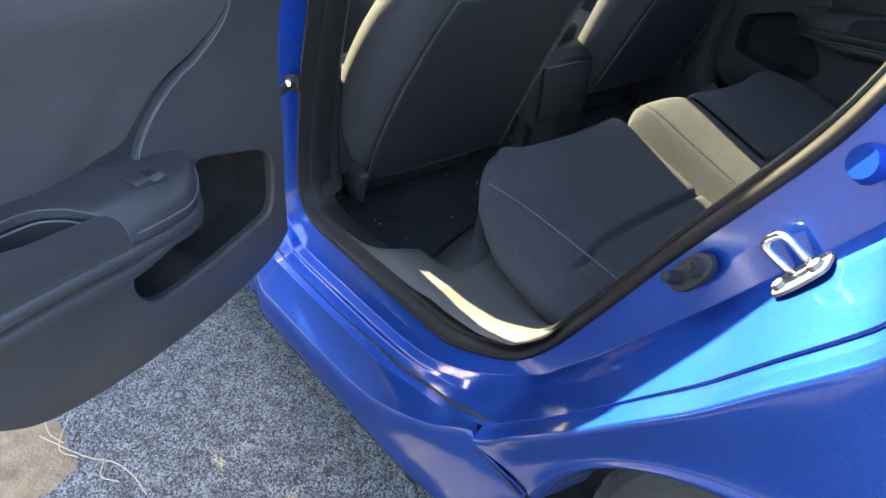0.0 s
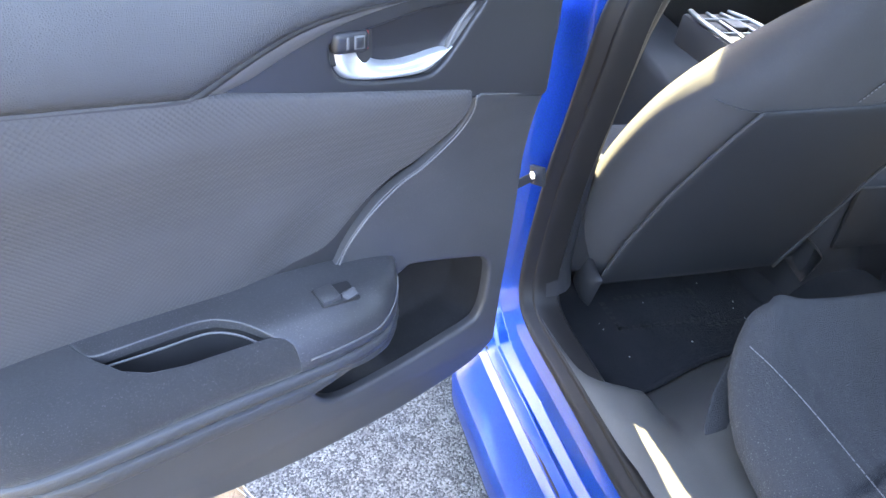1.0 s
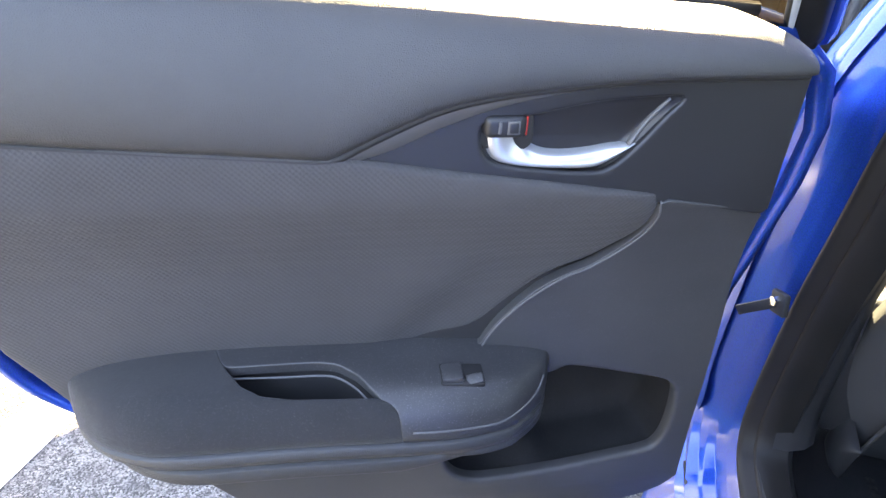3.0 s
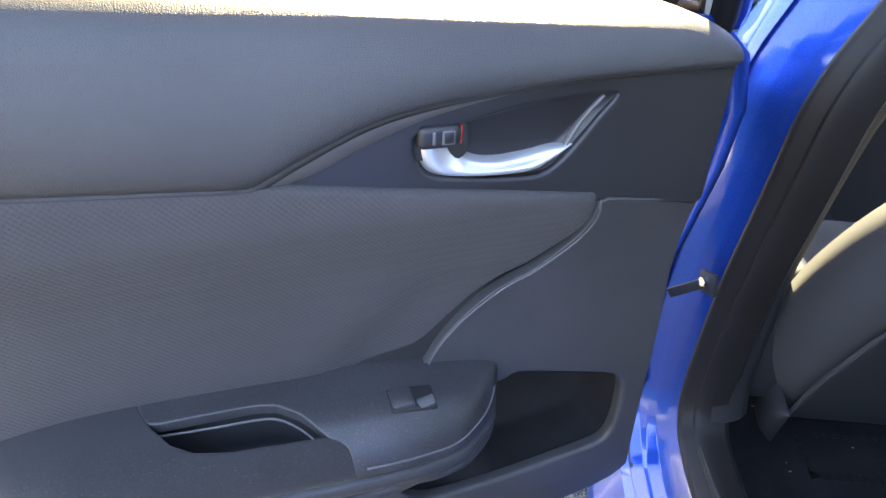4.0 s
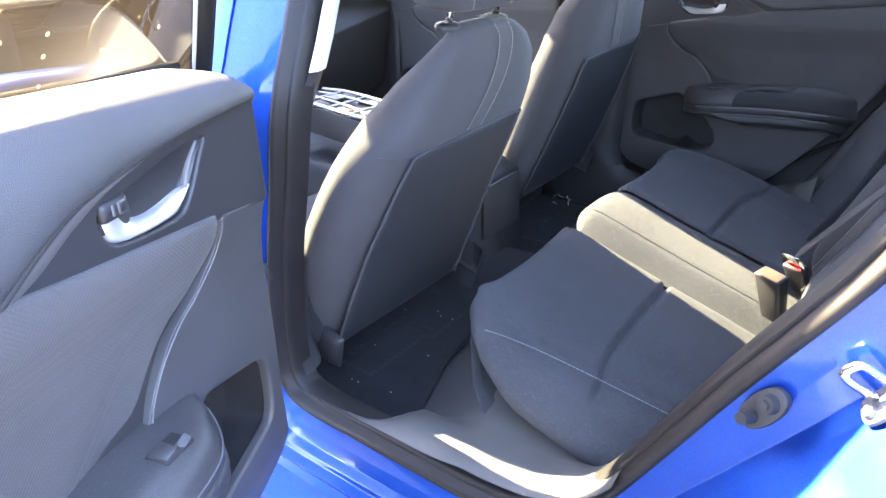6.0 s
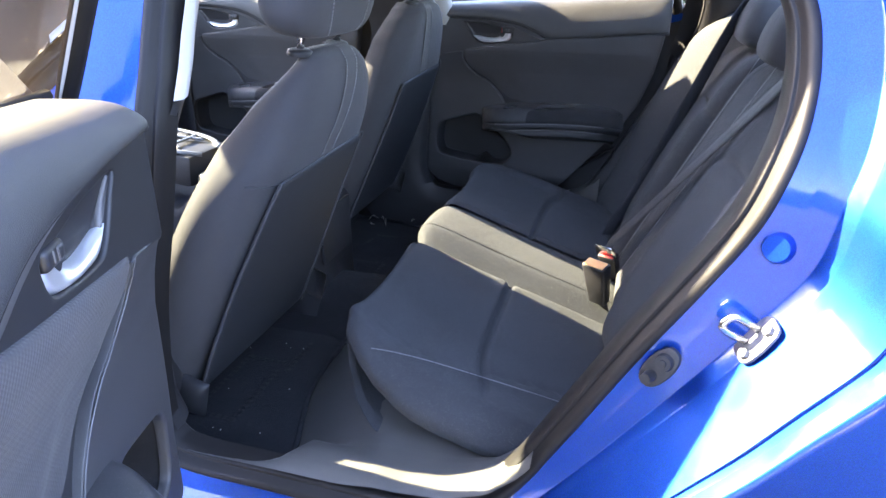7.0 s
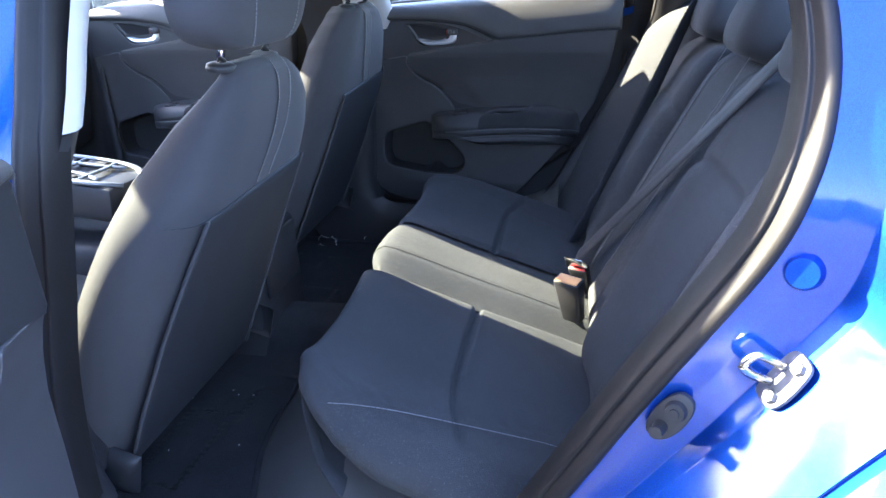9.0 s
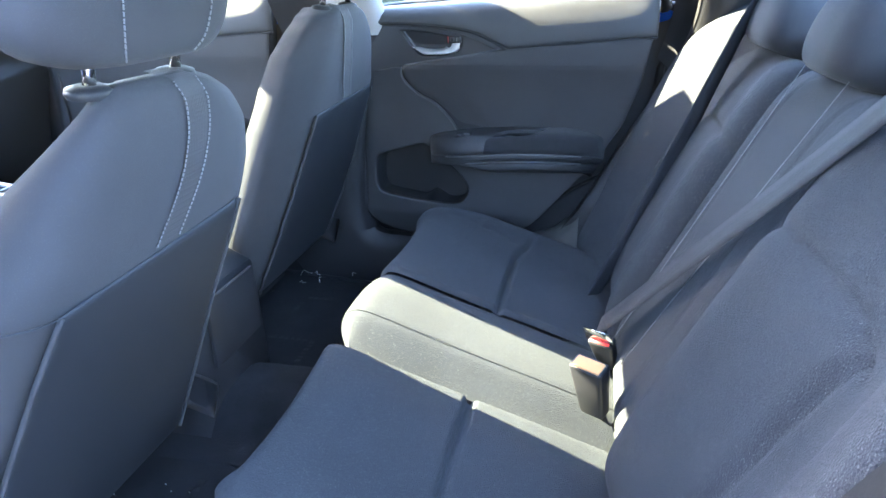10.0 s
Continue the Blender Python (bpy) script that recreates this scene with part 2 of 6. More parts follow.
SWITCHPANEL = material("dusty_black_switch_plastic", (0.031, 0.031, 0.033), 0.44, vary=0.2, vary_scale=14, bump=0.2, bump_scale=900, dust=0.35, distance=0.0005)
TRIM = material("dark_cabin_plastic", (0.021, 0.021, 0.023), 0.5, spec=0.35, vary=0.2, vary_scale=9, bump=0.25, bump_scale=800, dust=0.10, distance=0.0005)
# Panel plastic darkened to paint the shade deep inside the door pocket.
POCKET_SHADE = material("shade_darkened_pocket_lining", (0.016, 0.016, 0.017), 0.9, spec=0.08, vary=0.2, vary_scale=15, bump=0.3, bump_scale=600, dust=0.1)
UNDER = material("black_underbody", (0.012, 0.012, 0.013), 0.9, vary=0.3, vary_scale=10)


# ---- building helpers ----
def thing(name, label, category, group="", kind="", at=None):
    ob = new(name)
    if at is not None:
        ob.matrix_world = at
    return tagged(ob, label, category, group, kind)


def mesh_part(name, verts, faces, mat, parent=None, label="", smooth=True, thick=0.0, offset=-1.0, bevel=0.0, crisp=False):
    me = bpy.data.meshes.new(name)
    me.from_pydata([tuple(v) for v in verts], [], faces)
    me.update()
    me.materials.append(mat)
    if smooth:
        me.polygons.foreach_set("use_smooth", [True] * len(me.polygons))
    ob = new(name, me)
    if parent is not None:
        ob.parent = parent
    if label:
        ob["label"] = label
    if thick:
        s = ob.modifiers.new("solidify", 'SOLIDIFY')
        s.thickness, s.offset = thick, offset
    if crisp:
        s = ob.modifiers.new("flat_faces", 'WEIGHTED_NORMAL')
        s.weight = 90
    if bevel:
        s = ob.modifiers.new("bevel", 'BEVEL')
        s.width, s.segments, s.limit_method = bevel, 2, 'ANGLE'
    return ob


def part(name, bm, mat, parent=None, label="", smooth=True):
    me = bpy.data.meshes.new(name)
    bm.normal_update()
    bm.to_mesh(me)
    bm.free()
    me.materials.append(mat)
    if smooth:
        me.polygons.foreach_set("use_smooth", [True] * len(me.polygons))
        me.set_sharp_from_angle(angle=radians(42))
    ob = new(name, me)
    if parent is not None:
        ob.parent = parent
    if label:
        ob["label"] = label
    return ob


def grid(name, rows, mat, parent=None, label="", ring=False, loop=False, flip=False, **kw):
    """A sheet through rows of points. ring: each row closes on itself; loop: the last row joins the first."""
    n, k = len(rows), len(rows[0])
    verts = [p for r in rows for p in r]
    faces = []
    for i in range(n if loop else n - 1):
        for j in range(k if ring else k - 1):
            a, b = i * k + j, i * k + (j + 1) % k
            c, d = ((i + 1) % n) * k + (j + 1) % k, ((i + 1) % n) * k + j
            faces.append((a, d, c, b) if flip else (a, b, c, d))
    if kw.pop("caps", False):
        faces.append(tuple(range(k)) if flip else tuple(reversed(range(k))))
        last = range((n - 1) * k, n * k)
        faces.append(tuple(reversed(last)) if flip else tuple(last))
    return mesh_part(name, verts, faces, mat, parent, label, **kw)


def curve_through(pts, n, closed=False):
    """n points on a smooth line through pts."""
    p = [Vector(v) for v in pts]
    if closed:
        p = [p[-1]] + p + [p[0], p[1]]
    else:
        p = [2 * p[0] - p[1]] + p + [2 * p[-1] - p[-2]]
    m = len(p) - 3
    out = []
    for i in range(n):
        t = m * i / (n if closed else n - 1)
        k = min(int(t), m - 1)
        f = t - k
        a, b, c, d = p[k:k + 4]
        out.append(0.5 * (2 * b + (c - a) * f + (2 * a - 5 * b + 4 * c - d) * f * f + (3 * b - a - 3 * c + d) * f ** 3))
    return out


def interp(x, table):
    xs, ys = [a for a, _ in table], [b for _, b in table]
    return float(np.interp(x, xs, ys))


def tube(name, pts, r, mat, parent=None, label="", seg=8, n=0, closed=False, flat=1.0):
    """A rod along a smooth line; flat squeezes it along the normal."""
    line = curve_through(pts, n, closed) if n else [Vector(p) for p in pts]
    rows = []
    for i, p in enumerate(line):
        a, b = line[max(i - 1, 0)], line[min(i + 1, len(line) - 1)]
        if closed:
            a, b = line[i - 1], line[(i + 1) % len(line)]
        d = (b - a).normalized()
        s = d.cross(Vector((0, 0, 1)))
        s = (s if s.length > 1e-3 else Vector((1, 0, 0))).normalized()
        u = s.cross(d)
        rr = r(i / (len(line) - 1)) if callable(r) else r
        rows.append([p + rr * (math.cos(w) * s + flat * math.sin(w) * u) for w in [2 * math.pi * k / seg for k in range(seg)]])
    return grid(name, rows, mat, parent, label, ring=True, loop=closed, caps=not closed)


def block(name, size, at, mat, parent=None, label="", r=0.004, seg=2, turn=(0, 0, 0)):
    """A box with rounded edges, its centre at a place."""
    bm = bmesh.new()
    bmesh.ops.create_cube(bm, size=1.0)
    bmesh.ops.scale(bm, vec=size, verts=bm.verts)
    bmesh.ops.bevel(bm, geom=bm.edges[:], offset=min(r, min(size) * 0.45), segments=seg, profile=0.5, affect='EDGES')
    bmesh.ops.transform(bm, matrix=pose(*at, *turn), verts=bm.verts)
    return part(name, bm, mat, parent, label)


def plate(name, outline, lift, depth, mat, parent=None, label="", r=0.003, seg=2):
    """A plate from a flat outline of (a, b): lift(a, b, h) gives the place, h from 0 at the back to depth at the front."""
    bm = bmesh.new()
    f = bm.faces.new([bm.verts.new((a, b, 0)) for a, b in outline])
    if f.normal.z < 0:
        f.normal_flip()
    f.normal_update()
    if f.normal.z < 0:
        bmesh.ops.reverse_faces(bm, faces=[f])
    top = bmesh.ops.extrude_face_region(bm, geom=[f])["geom"]
    bmesh.ops.translate(bm, vec=(0, 0, depth), verts=[g for g in top if isinstance(g, bmesh.types.BMVert)])
    bmesh.ops.recalc_face_normals(bm, faces=bm.faces[:])
    if r:
        rim = [e for e in bm.edges if all(abs(v.co.z - depth) < 1e-6 for v in e.verts)]
        bmesh.ops.bevel(bm, geom=rim, offset=r, segments=seg, profile=0.5, affect='EDGES')
    for v in bm.verts:
        v.co = lift(*v.co)
    bmesh.ops.recalc_face_normals(bm, faces=bm.faces[:])
    return part(name, bm, mat, parent, label)


def puff(name, place, swell, mat, parent=None, label="", nu=28, nv=28, p=7.0, back=0.0, flip=False):
    """A padded panel: place(a, b, h) over a, b in 0..1; it swells to h = swell inside and rolls off to -back at its rim."""
    rows = []
    for i in range(nu + 1):
        a = 0.5 - 0.5 * math.cos(math.pi * i / nu)
        row = []
        for j in range(nv + 1):
            b = 0.5 - 0.5 * math.cos(math.pi * j / nv)
            e = (max(0.0, 1 - abs(2 * a - 1) ** p) * max(0.0, 1 - abs(2 * b - 1) ** p)) ** (1 / 2.2)
            row.append(Vector(place(a, b, swell * e - back * (1 - e))))
        rows.append(row)
    return grid(name, rows, mat, parent, label, flip=flip)


def ease(t):
    t = max(0.0, min(1.0, t))
    return t * t * (3 - 2 * t)


SMOOTH = {}


def smooth_table(x, table):
    """Like interp, through a smooth line."""
    key = tuple(table)
    if key not in SMOOTH:
        pts = curve_through([(p, q, 0) for p, q in table], 12 * len(table))
        SMOOTH[key] = ([p.x for p in pts], [p.y for p in pts])
    return float(np.interp(x, *SMOOTH[key]))


def rounded(pts, n=80):
    """A closed smooth outline through pairs."""
    return [(p.x, p.y) for p in curve_through([(a, b, 0) for a, b in pts], n, closed=True)]


def signed(poly, a, b):
    """Distance of many places to an outline, positive inside."""
    p = np.array(poly)
    q = np.roll(p, -1, axis=0)
    d = q - p
    x = a[..., None] - p[:, 0]
    y = b[..., None] - p[:, 1]
    t = np.clip((x * d[:, 0] + y * d[:, 1]) / np.maximum(1e-12, (d ** 2).sum(1)), 0, 1)
    dist = np.sqrt(((x - t * d[:, 0]) ** 2 + (y - t * d[:, 1]) ** 2).min(-1))
    cross = ((p[:, 1] > b[..., None]) != (q[:, 1] > b[..., None])) & (a[..., None] < p[:, 0] + (b[..., None] - p[:, 1]) * d[:, 0] / np.where(np.abs(d[:, 1]) < 1e-12, 1e-12, d[:, 1]))
    return np.where(cross.sum(-1) % 2 == 1, dist, -dist)


def trimmed(name, outer, holes, lift, mat, parent=None, label="", step=0.005, roll=0.003, wall=0.01, hole_roll=0.004, hole_wall=0.03):
    """A moulded sheet cut to an outline, with holes, its edges rolled over: lift(a, b, h) gives the place."""
    o = np.array(outer)
    aa = np.arange(o[:, 0].min() - step, o[:, 0].max() + 2 * step, step)
    bb = np.arange(o[:, 1].min() - step, o[:, 1].max() + 2 * step, step)
    A, B = np.meshgrid(aa, bb, indexing='ij')

    def field(a, b):
        f = signed(outer, a, b)
        for h in holes:
            f = np.minimum(f, -signed(h, a, b))
        return f
    F = field(A, B)
    pts, faces, index, cuts = [], [], {}, []

    def vid(a, b):
        k = (round(a, 6), round(b, 6))
        if k not in index:
            index[k] = len(pts)
            pts.append((a, b, 0.0))
        return index[k]
    for i in range(len(aa) - 1):
        for j in range(len(bb) - 1):
            cs = [(i, j), (i + 1, j), (i + 1, j + 1), (i, j + 1)]
            fs = [F[c] for c in cs]
            if max(fs) <= 0:
                continue
            poly, zero = [], []
            for c, d, fc, fd in zip(cs, cs[1:] + cs[:1], fs, fs[1:] + fs[:1]):
                if fc > 0:
                    poly.append(vid(A[c], B[c]))
                if (fc > 0) != (fd > 0):
                    t = min(0.97, max(0.03, fc / (fc - fd)))
                    z = vid(A[c] + t * (A[d] - A[c]), B[c] + t * (B[d] - B[c]))
                    poly.append(z)
                    zero.append(z)
            if len(poly) > 2:
                faces.append(tuple(poly))
            if len(zero) == 2:
                cuts.append(tuple(zero))
    rim = sorted({v for c in cuts for v in c})
    ra, rb = np.array([pts[v][0] for v in rim]), np.array([pts[v][1] for v in rim])
    e = step * 0.6
    ga, gb = field(ra + e, rb) - field(ra - e, rb), field(ra, rb + e) - field(ra, rb - e)
    gn = np.maximum(1e-9, np.hypot(ga, gb))
    inner = np.zeros(len(rim), bool)
    for h in holes:
        inner |= np.abs(signed(h, ra, rb)) < np.abs(signed(outer, ra, rb))
    ring = {}
    for n, v in enumerate(rim):
        r, w = (hole_roll, hole_wall) if inner[n] else (roll, wall)
        ring[v] = [v]
        for k in (1, 2, 3, 4):
            s, d = (r * math.sin(math.pi / 6 * k), r * (1 - math.cos(math.pi / 6 * k))) if k < 4 else (r, w)
            ring[v].append(len(pts))
            pts.append((ra[n] - ga[n] / gn[n] * s, rb[n] - gb[n] / gn[n] * s, -d))
    for p, q in cuts:
        faces += [(ring[p][k], ring[q][k], ring[q][k + 1], ring[p][k + 1]) for k in range(4)]
    bm = bmesh.new()
    vs = [bm.verts.new(lift(*p)) for p in pts]
    for f in faces:
        try:
            bm.faces.new([vs[k] for k in f])
        except ValueError:
            pass
    bmesh.ops.recalc_face_normals(bm, faces=bm.faces[:])
    return part(name, bm, mat, parent, label)


def stitches(name, pts, parent, length=0.0065, gap=0.0015, r=0.0009, mat=None, label="", flat=1.0):
    """A row of short threads along a line, as one mesh."""
    line = curve_through(pts, 400)
    verts, faces, run, pen = [], [], 0.0, None
    for a, b in zip(line, line[1:]):
        d = b - a
        if d.length < 1e-9:
            continue
        at = run % (length + gap)
        run += d.length
        if at < length:
            t = d.normalized()
            s = t.cross(Vector((0.3, 0.2, 1))).normalized()
            u = s.cross(t)
            k = len(verts)
            for q in (a, b + 0.3 * d):
                verts += [q + r * s, q + r * u, q - r * s, q - r * u]
            faces += [(k + j, k + (j + 1) % 4, k + 4 + (j + 1) % 4, k + 4 + j) for j in range(4)]
            faces += [(k + 3, k + 2, k + 1, k), (k + 4, k + 5, k + 6, k + 7)]
    return mesh_part(name, verts, faces, mat or THREAD, parent, label)


# ---- ground ----
def build_ground():
    g = grid("ground", [[Vector((x, y, 0)) for y in (-120, -6, -1.5, 2, 8, 120)] for x in (-120, -6, -1, 2, 8, 120)], ASPHALT, smooth=False)
    tagged(g, "worn grey asphalt of a parking place", "asphalt", kind="structure")
    rows = [[Vector((x, y + 0.004 * noise.noise(Vector((x * 9, y * 5, 0))), 0.004)) for y in (-1.27, -1.21, -1.15)] for x in np.linspace(-5, 4, 90)]
    tagged(grid("parking_line", rows, LINE, smooth=False), "worn white painted parking line on the asphalt", "road marking", kind="structure")
    rows = []
    for i in range(60):
        for_x = -0.48 + 0.011 * i
        row = []
        for j in range(40):
            y = -0.36 - 0.016 * j
            edge = 0.12 + 0.03 * noise.noise(Vector((y * 6, 1.3, 0))) + 0.1 * (y + 0.36)
            h = 0.007 * max(0.0, 1 - max(0.0, (for_x - edge + 0.05)) * 20) * min(1.0, j / 6) * ease((y + 0.68) / 0.08)
            row.append(Vector((for_x, y, -0.002 + h + 0.002 * noise.noise(Vector((for_x * 40, y * 40, 0))))))
        rows.append(row)
    tagged(grid("dirt_patch", rows, DIRT), "dry brown dirt and litter on the asphalt", "dirt", kind="stuff")
    rng = random.Random(4)
    runs = [[(-0.03, -0.42), (0.06, -0.37), (0.105, -0.333), (0.154, -0.316), (0.2, -0.312)], [(-0.06, -0.36), (0.02, -0.40), (0.06, -0.38)],
            [(0.09, -0.345), (0.12, -0.36), (0.15, -0.34)], [(-0.10, -0.40), (-0.03, -0.405), (0.01, -0.39)]]
    for r in runs:
        tw = tube("twig", [(x, y, 0.008 + 0.006 * rng.random()) for x, y in r], 0.0013, TWIG, seg=5, n=14)
        tagged(tw, "thin dry straw-coloured twig on the ground", "twig", group="twigs")
    bed = grid("mulch_bed", [[Vector((x, y, 0.06 + 0.05 * noise.noise(Vector((x * 1.5, y * 1.5, 3))))) for y in np.linspace(-8, 6, 50)]
                             for x in np.linspace(3.3, 9, 30)], MULCH)
    tagged(bed, "planting bed of brown leaf mulch beyond the asphalt", "mulch", kind="stuff")
    rows = []
    for x in np.linspace(-3.4, -9.0, 50):
        h = 2.6 * ease((-3.4 - x) / 4.6)
        rows.append([Vector((x, y, h + (0.10 * noise.noise(Vector((x * 1.1, y * 1.1, 5))) + 0.04 * noise.noise(Vector((x * 4, y * 4, 2)))) * min(1, h * 4) + 0.002)) for y in np.linspace(-12, 14, 110)])
    tagged(grid("mulch_bank", rows, MULCH), "rising bank of brown leaf litter ahead of the car", "bank", kind="stuff")
    for bx, by, lean_y, r in ((-4.5, 1.86, -0.16, 0.045), (-5.6, 2.9, 0.05, 0.06), (-5.2, 0.9, 0.08, 0.05)):
        z0 = 2.6 * ease((-3.4 - bx) / 4.6) - 0.05
        tree = thing("young_tree", "slender bare young tree on the leaf-covered bank", "tree", group="young trees on the bank")
        top = Vector((bx - 0.1, by + lean_y * 3, z0 + 2.6))
        tube("trunk", [(bx, by, z0), (bx + 0.02, by + lean_y * 0.8, z0 + 0.8), (bx - 0.02, by + lean_y * 1.9, z0 + 1.7), top], lambda t, r=r: r * (1 - 0.7 * t), BARK, tree, "pale bare trunk", n=24)
        for k in range(5):
            f = 0.35 + 0.13 * k
            foot = Vector((bx, by, z0)).lerp(top, f)
            w = k * 2.4 + bx
            tip = foot + Vector((0.5 * math.cos(w), 0.5 * math.sin(w), 0.45))
            tube("limb", [foot, foot.lerp(tip, 0.5) + Vector((0, 0, -0.05)), tip], lambda t, r=r: r * 0.4 * (1 - 0.8 * t), BARK, tree, "bare limb", n=10, seg=6)
    verts, faces = [], []
    for _ in range(1600):
        x, y = rng.uniform(-0.45, 0.75), rng.uniform(-1.1, 0.06)
        s = rng.choice((0.0022, 0.003, 0.0045)) * rng.uniform(0.7, 1.2)
        k, w = len(verts), rng.uniform(0, 6.28)
        for q in range(5):
            a = w + q * 1.2566 + rng.uniform(-0.25, 0.25)
            verts.append((x + s * math.cos(a), y + s * math.sin(a), -0.001))
        verts.append((x + rng.uniform(-0.3, 0.3) * s, y, 0.55 * s))
        faces += [(k + q, k + (q + 1) % 5, k + 5) for q in range(5)]
    tagged(mesh_part("loose_aggregate", verts, faces, STONE, smooth=False), "pale stones standing proud of the asphalt", "gravel", kind="stuff")
    crack = [(0.36, 0.09), (0.40, 0.082), (0.423, 0.074), (0.452, 0.072), (0.5, 0.05), (0.56, 0.06)]
    tagged(tube("asphalt_crack", [(x, y, 0.0) for x, y in crack], lambda t: 0.003 + 0.002 * math.sin(t * 17), BLACK, seg=5, n=30, flat=0.25), "dark crack in the asphalt", "crack", kind="stuff")


build_ground()


def dark_surround():
    """An unseen low dark ring of foliage, added to darken reflections and horizon light."""
    rng = random.Random(21)
    rows = []
    n = 220
    for i in range(n):
        w = 2 * math.pi * i / n
        r = 24 + 2.5 * noise.noise(Vector((math.cos(w) * 3, math.sin(w) * 3, 0)))
        high = 5.2 + 1.6 * noise.noise(Vector((math.cos(w) * 4, math.sin(w) * 4, 7))) + 1.1 * noise.noise(Vector((math.cos(w) * 18, math.sin(w) * 18, 3)))
        high *= 0.55 if math.sin(w) > 0.4 else 1.0
        row = []
        for j in range(15):
            f = j / 14
            k = r + 0.9 * noise.noise(Vector((math.cos(w) * 30, math.sin(w) * 30, f * 7))) + 1.6 * f * f
            row.append(Vector((k * math.cos(w), k * math.sin(w), -0.1 + high * f + 0.25 * rng.random() * f)))
        rows.append(row)
    tagged(grid("woodland", rows, SURROUND, loop=True, smooth=False), "unseen dark ring added round the parking place to darken reflections", "woodland", kind="stuff")


dark_surround()

# ---- the car's body ----
CAR = thing("car", "blue metallic four-door saloon car with an open rear door", "car")
MID = 0.885          # the car's middle plane
OPENING = [(0.13, 1.28), (0.085, 1.20), (0.072, 1.10), (0.077, 1.02), (0.086, 0.94), (0.086, 0.86), (0.061, 0.745), (0.025, 0.597), (0.006, 0.427), (0.018, 0.361), (0.069, 0.338), (0.2, 0.335), (0.41, 0.332),
           (0.49, 0.345), (0.56, 0.376), (0.605, 0.425), (0.655, 0.510), (0.729, 0.645), (0.788, 0.745), (0.829, 0.818), (0.851, 0.876), (0.867, 0.938), (0.870, 1.0), (0.856, 1.06), (0.80, 1.135), (0.70, 1.205), (0.56, 1.275), (0.36, 1.305)]


def inset(x, z):
    """The jamb lies further in along the rear of the opening."""
    return 0.034 * max(0.0, min(1.0, (x - 0.45) / 0.18))


def lean(z):
    """How far the body leans in over the belt line."""
    return 0.52 * max(0.0, z - 0.88) if abs(z - 0.88) > 0.05 else 2.6 * (z - 0.83) ** 2


def opening_line(n=150):
    pts = curve_through([(x, 0, z) for x, z in OPENING], n, closed=True)
    out = []
    for i, p in enumerate(pts):
        t = (pts[(i + 1) % n] - pts[i - 1]).normalized()
        out.append((p, Vector((-t.z, 0, t.x)) * -1))
    c = sum((p for p, _ in out), Vector()) / n
    if sum((p - c).dot(k) for p, k in out) < 0:
        out = [(p, -k) for p, k in out]
    return out


RIM = opening_line()


def sweep(name, profile, mat, parent, label="", side=1, flip=False):
    """A band round the door opening from pairs of (outwards, y)."""
    def f(p, o, k):
        return lean(p.z + o * k.z) + inset(p.x, p.z) * max(0.0, min(1.0, (0.115 - o) / 0.05))
    rows = []
    for p, k in RIM:
        rows.append([Vector((p.x + o * k.x, (y + f(p, o, k)) if side > 0 else 2 * MID - y - f(p, o, k), p.z + o * k.z)) for o, y in profile])
    return grid(name, rows, mat, parent, label, loop=True, flip=flip)


LIP = [(0.0, 0.197), (0.20, 0.198), (0.34, 0.205), (0.42, 0.222), (0.48, 0.248), (0.547, 0.284), (0.60, 0.326), (0.645, 0.362), (0.707, 0.424), (0.76, 0.484), (0.813, 0.547), (0.86, 0.603), (0.901, 0.66), (0.958, 0.74), (0.985, 0.80), (1.0, 0.88), (1.0, 0.96)]
FRONT = [(0.004, 0.140), (0.008, 0.110), (0.024, 0.096), (0.042, 0.083), (0.055, 0.075), (0.070, 0.066), (0.084, 0.057), (0.096, 0.051), (0.106, 0.046), (0.136, 0.036)]
SILL = [(0.004, 0.140), (0.008, 0.113), (0.036, 0.100), (0.054, 0.089), (0.059, 0.071), (0.064, 0.067), (0.068, 0.046), (0.070, 0.052), (0.074, 0.034), (0.138, -0.006)]
REAR = [(0.004, 0.174), (0.008, 0.147), (0.040, 0.146), (0.070, 0.143), (0.081, 0.124), (0.095, 0.082), (0.1115, 0.032), (0.1135, 0.036), (0.119, 0.026), (0.124, 0.004)]


def lip_distance(p, k):
    """How far outwards from the opening's edge the lip of the body side lies."""
    line = curve_through([(x, 0, z) for x, z in LIP], 120)
    best = None
    for a, b in zip(line, line[1:]):
        d = b - a
        den = k.x * d.z - k.z * d.x
        if abs(den) < 1e-9:
            continue
        o = ((a.x - p.x) * d.z - (a.z - p.z) * d.x) / den
        f = ((a.x - p.x) * k.z - (a.z - p.z) * k.x) / den
        if -0.02 <= f <= 1.02 and 0.03 < o < 0.3 and (best is None or o < best):
            best = o
    return best


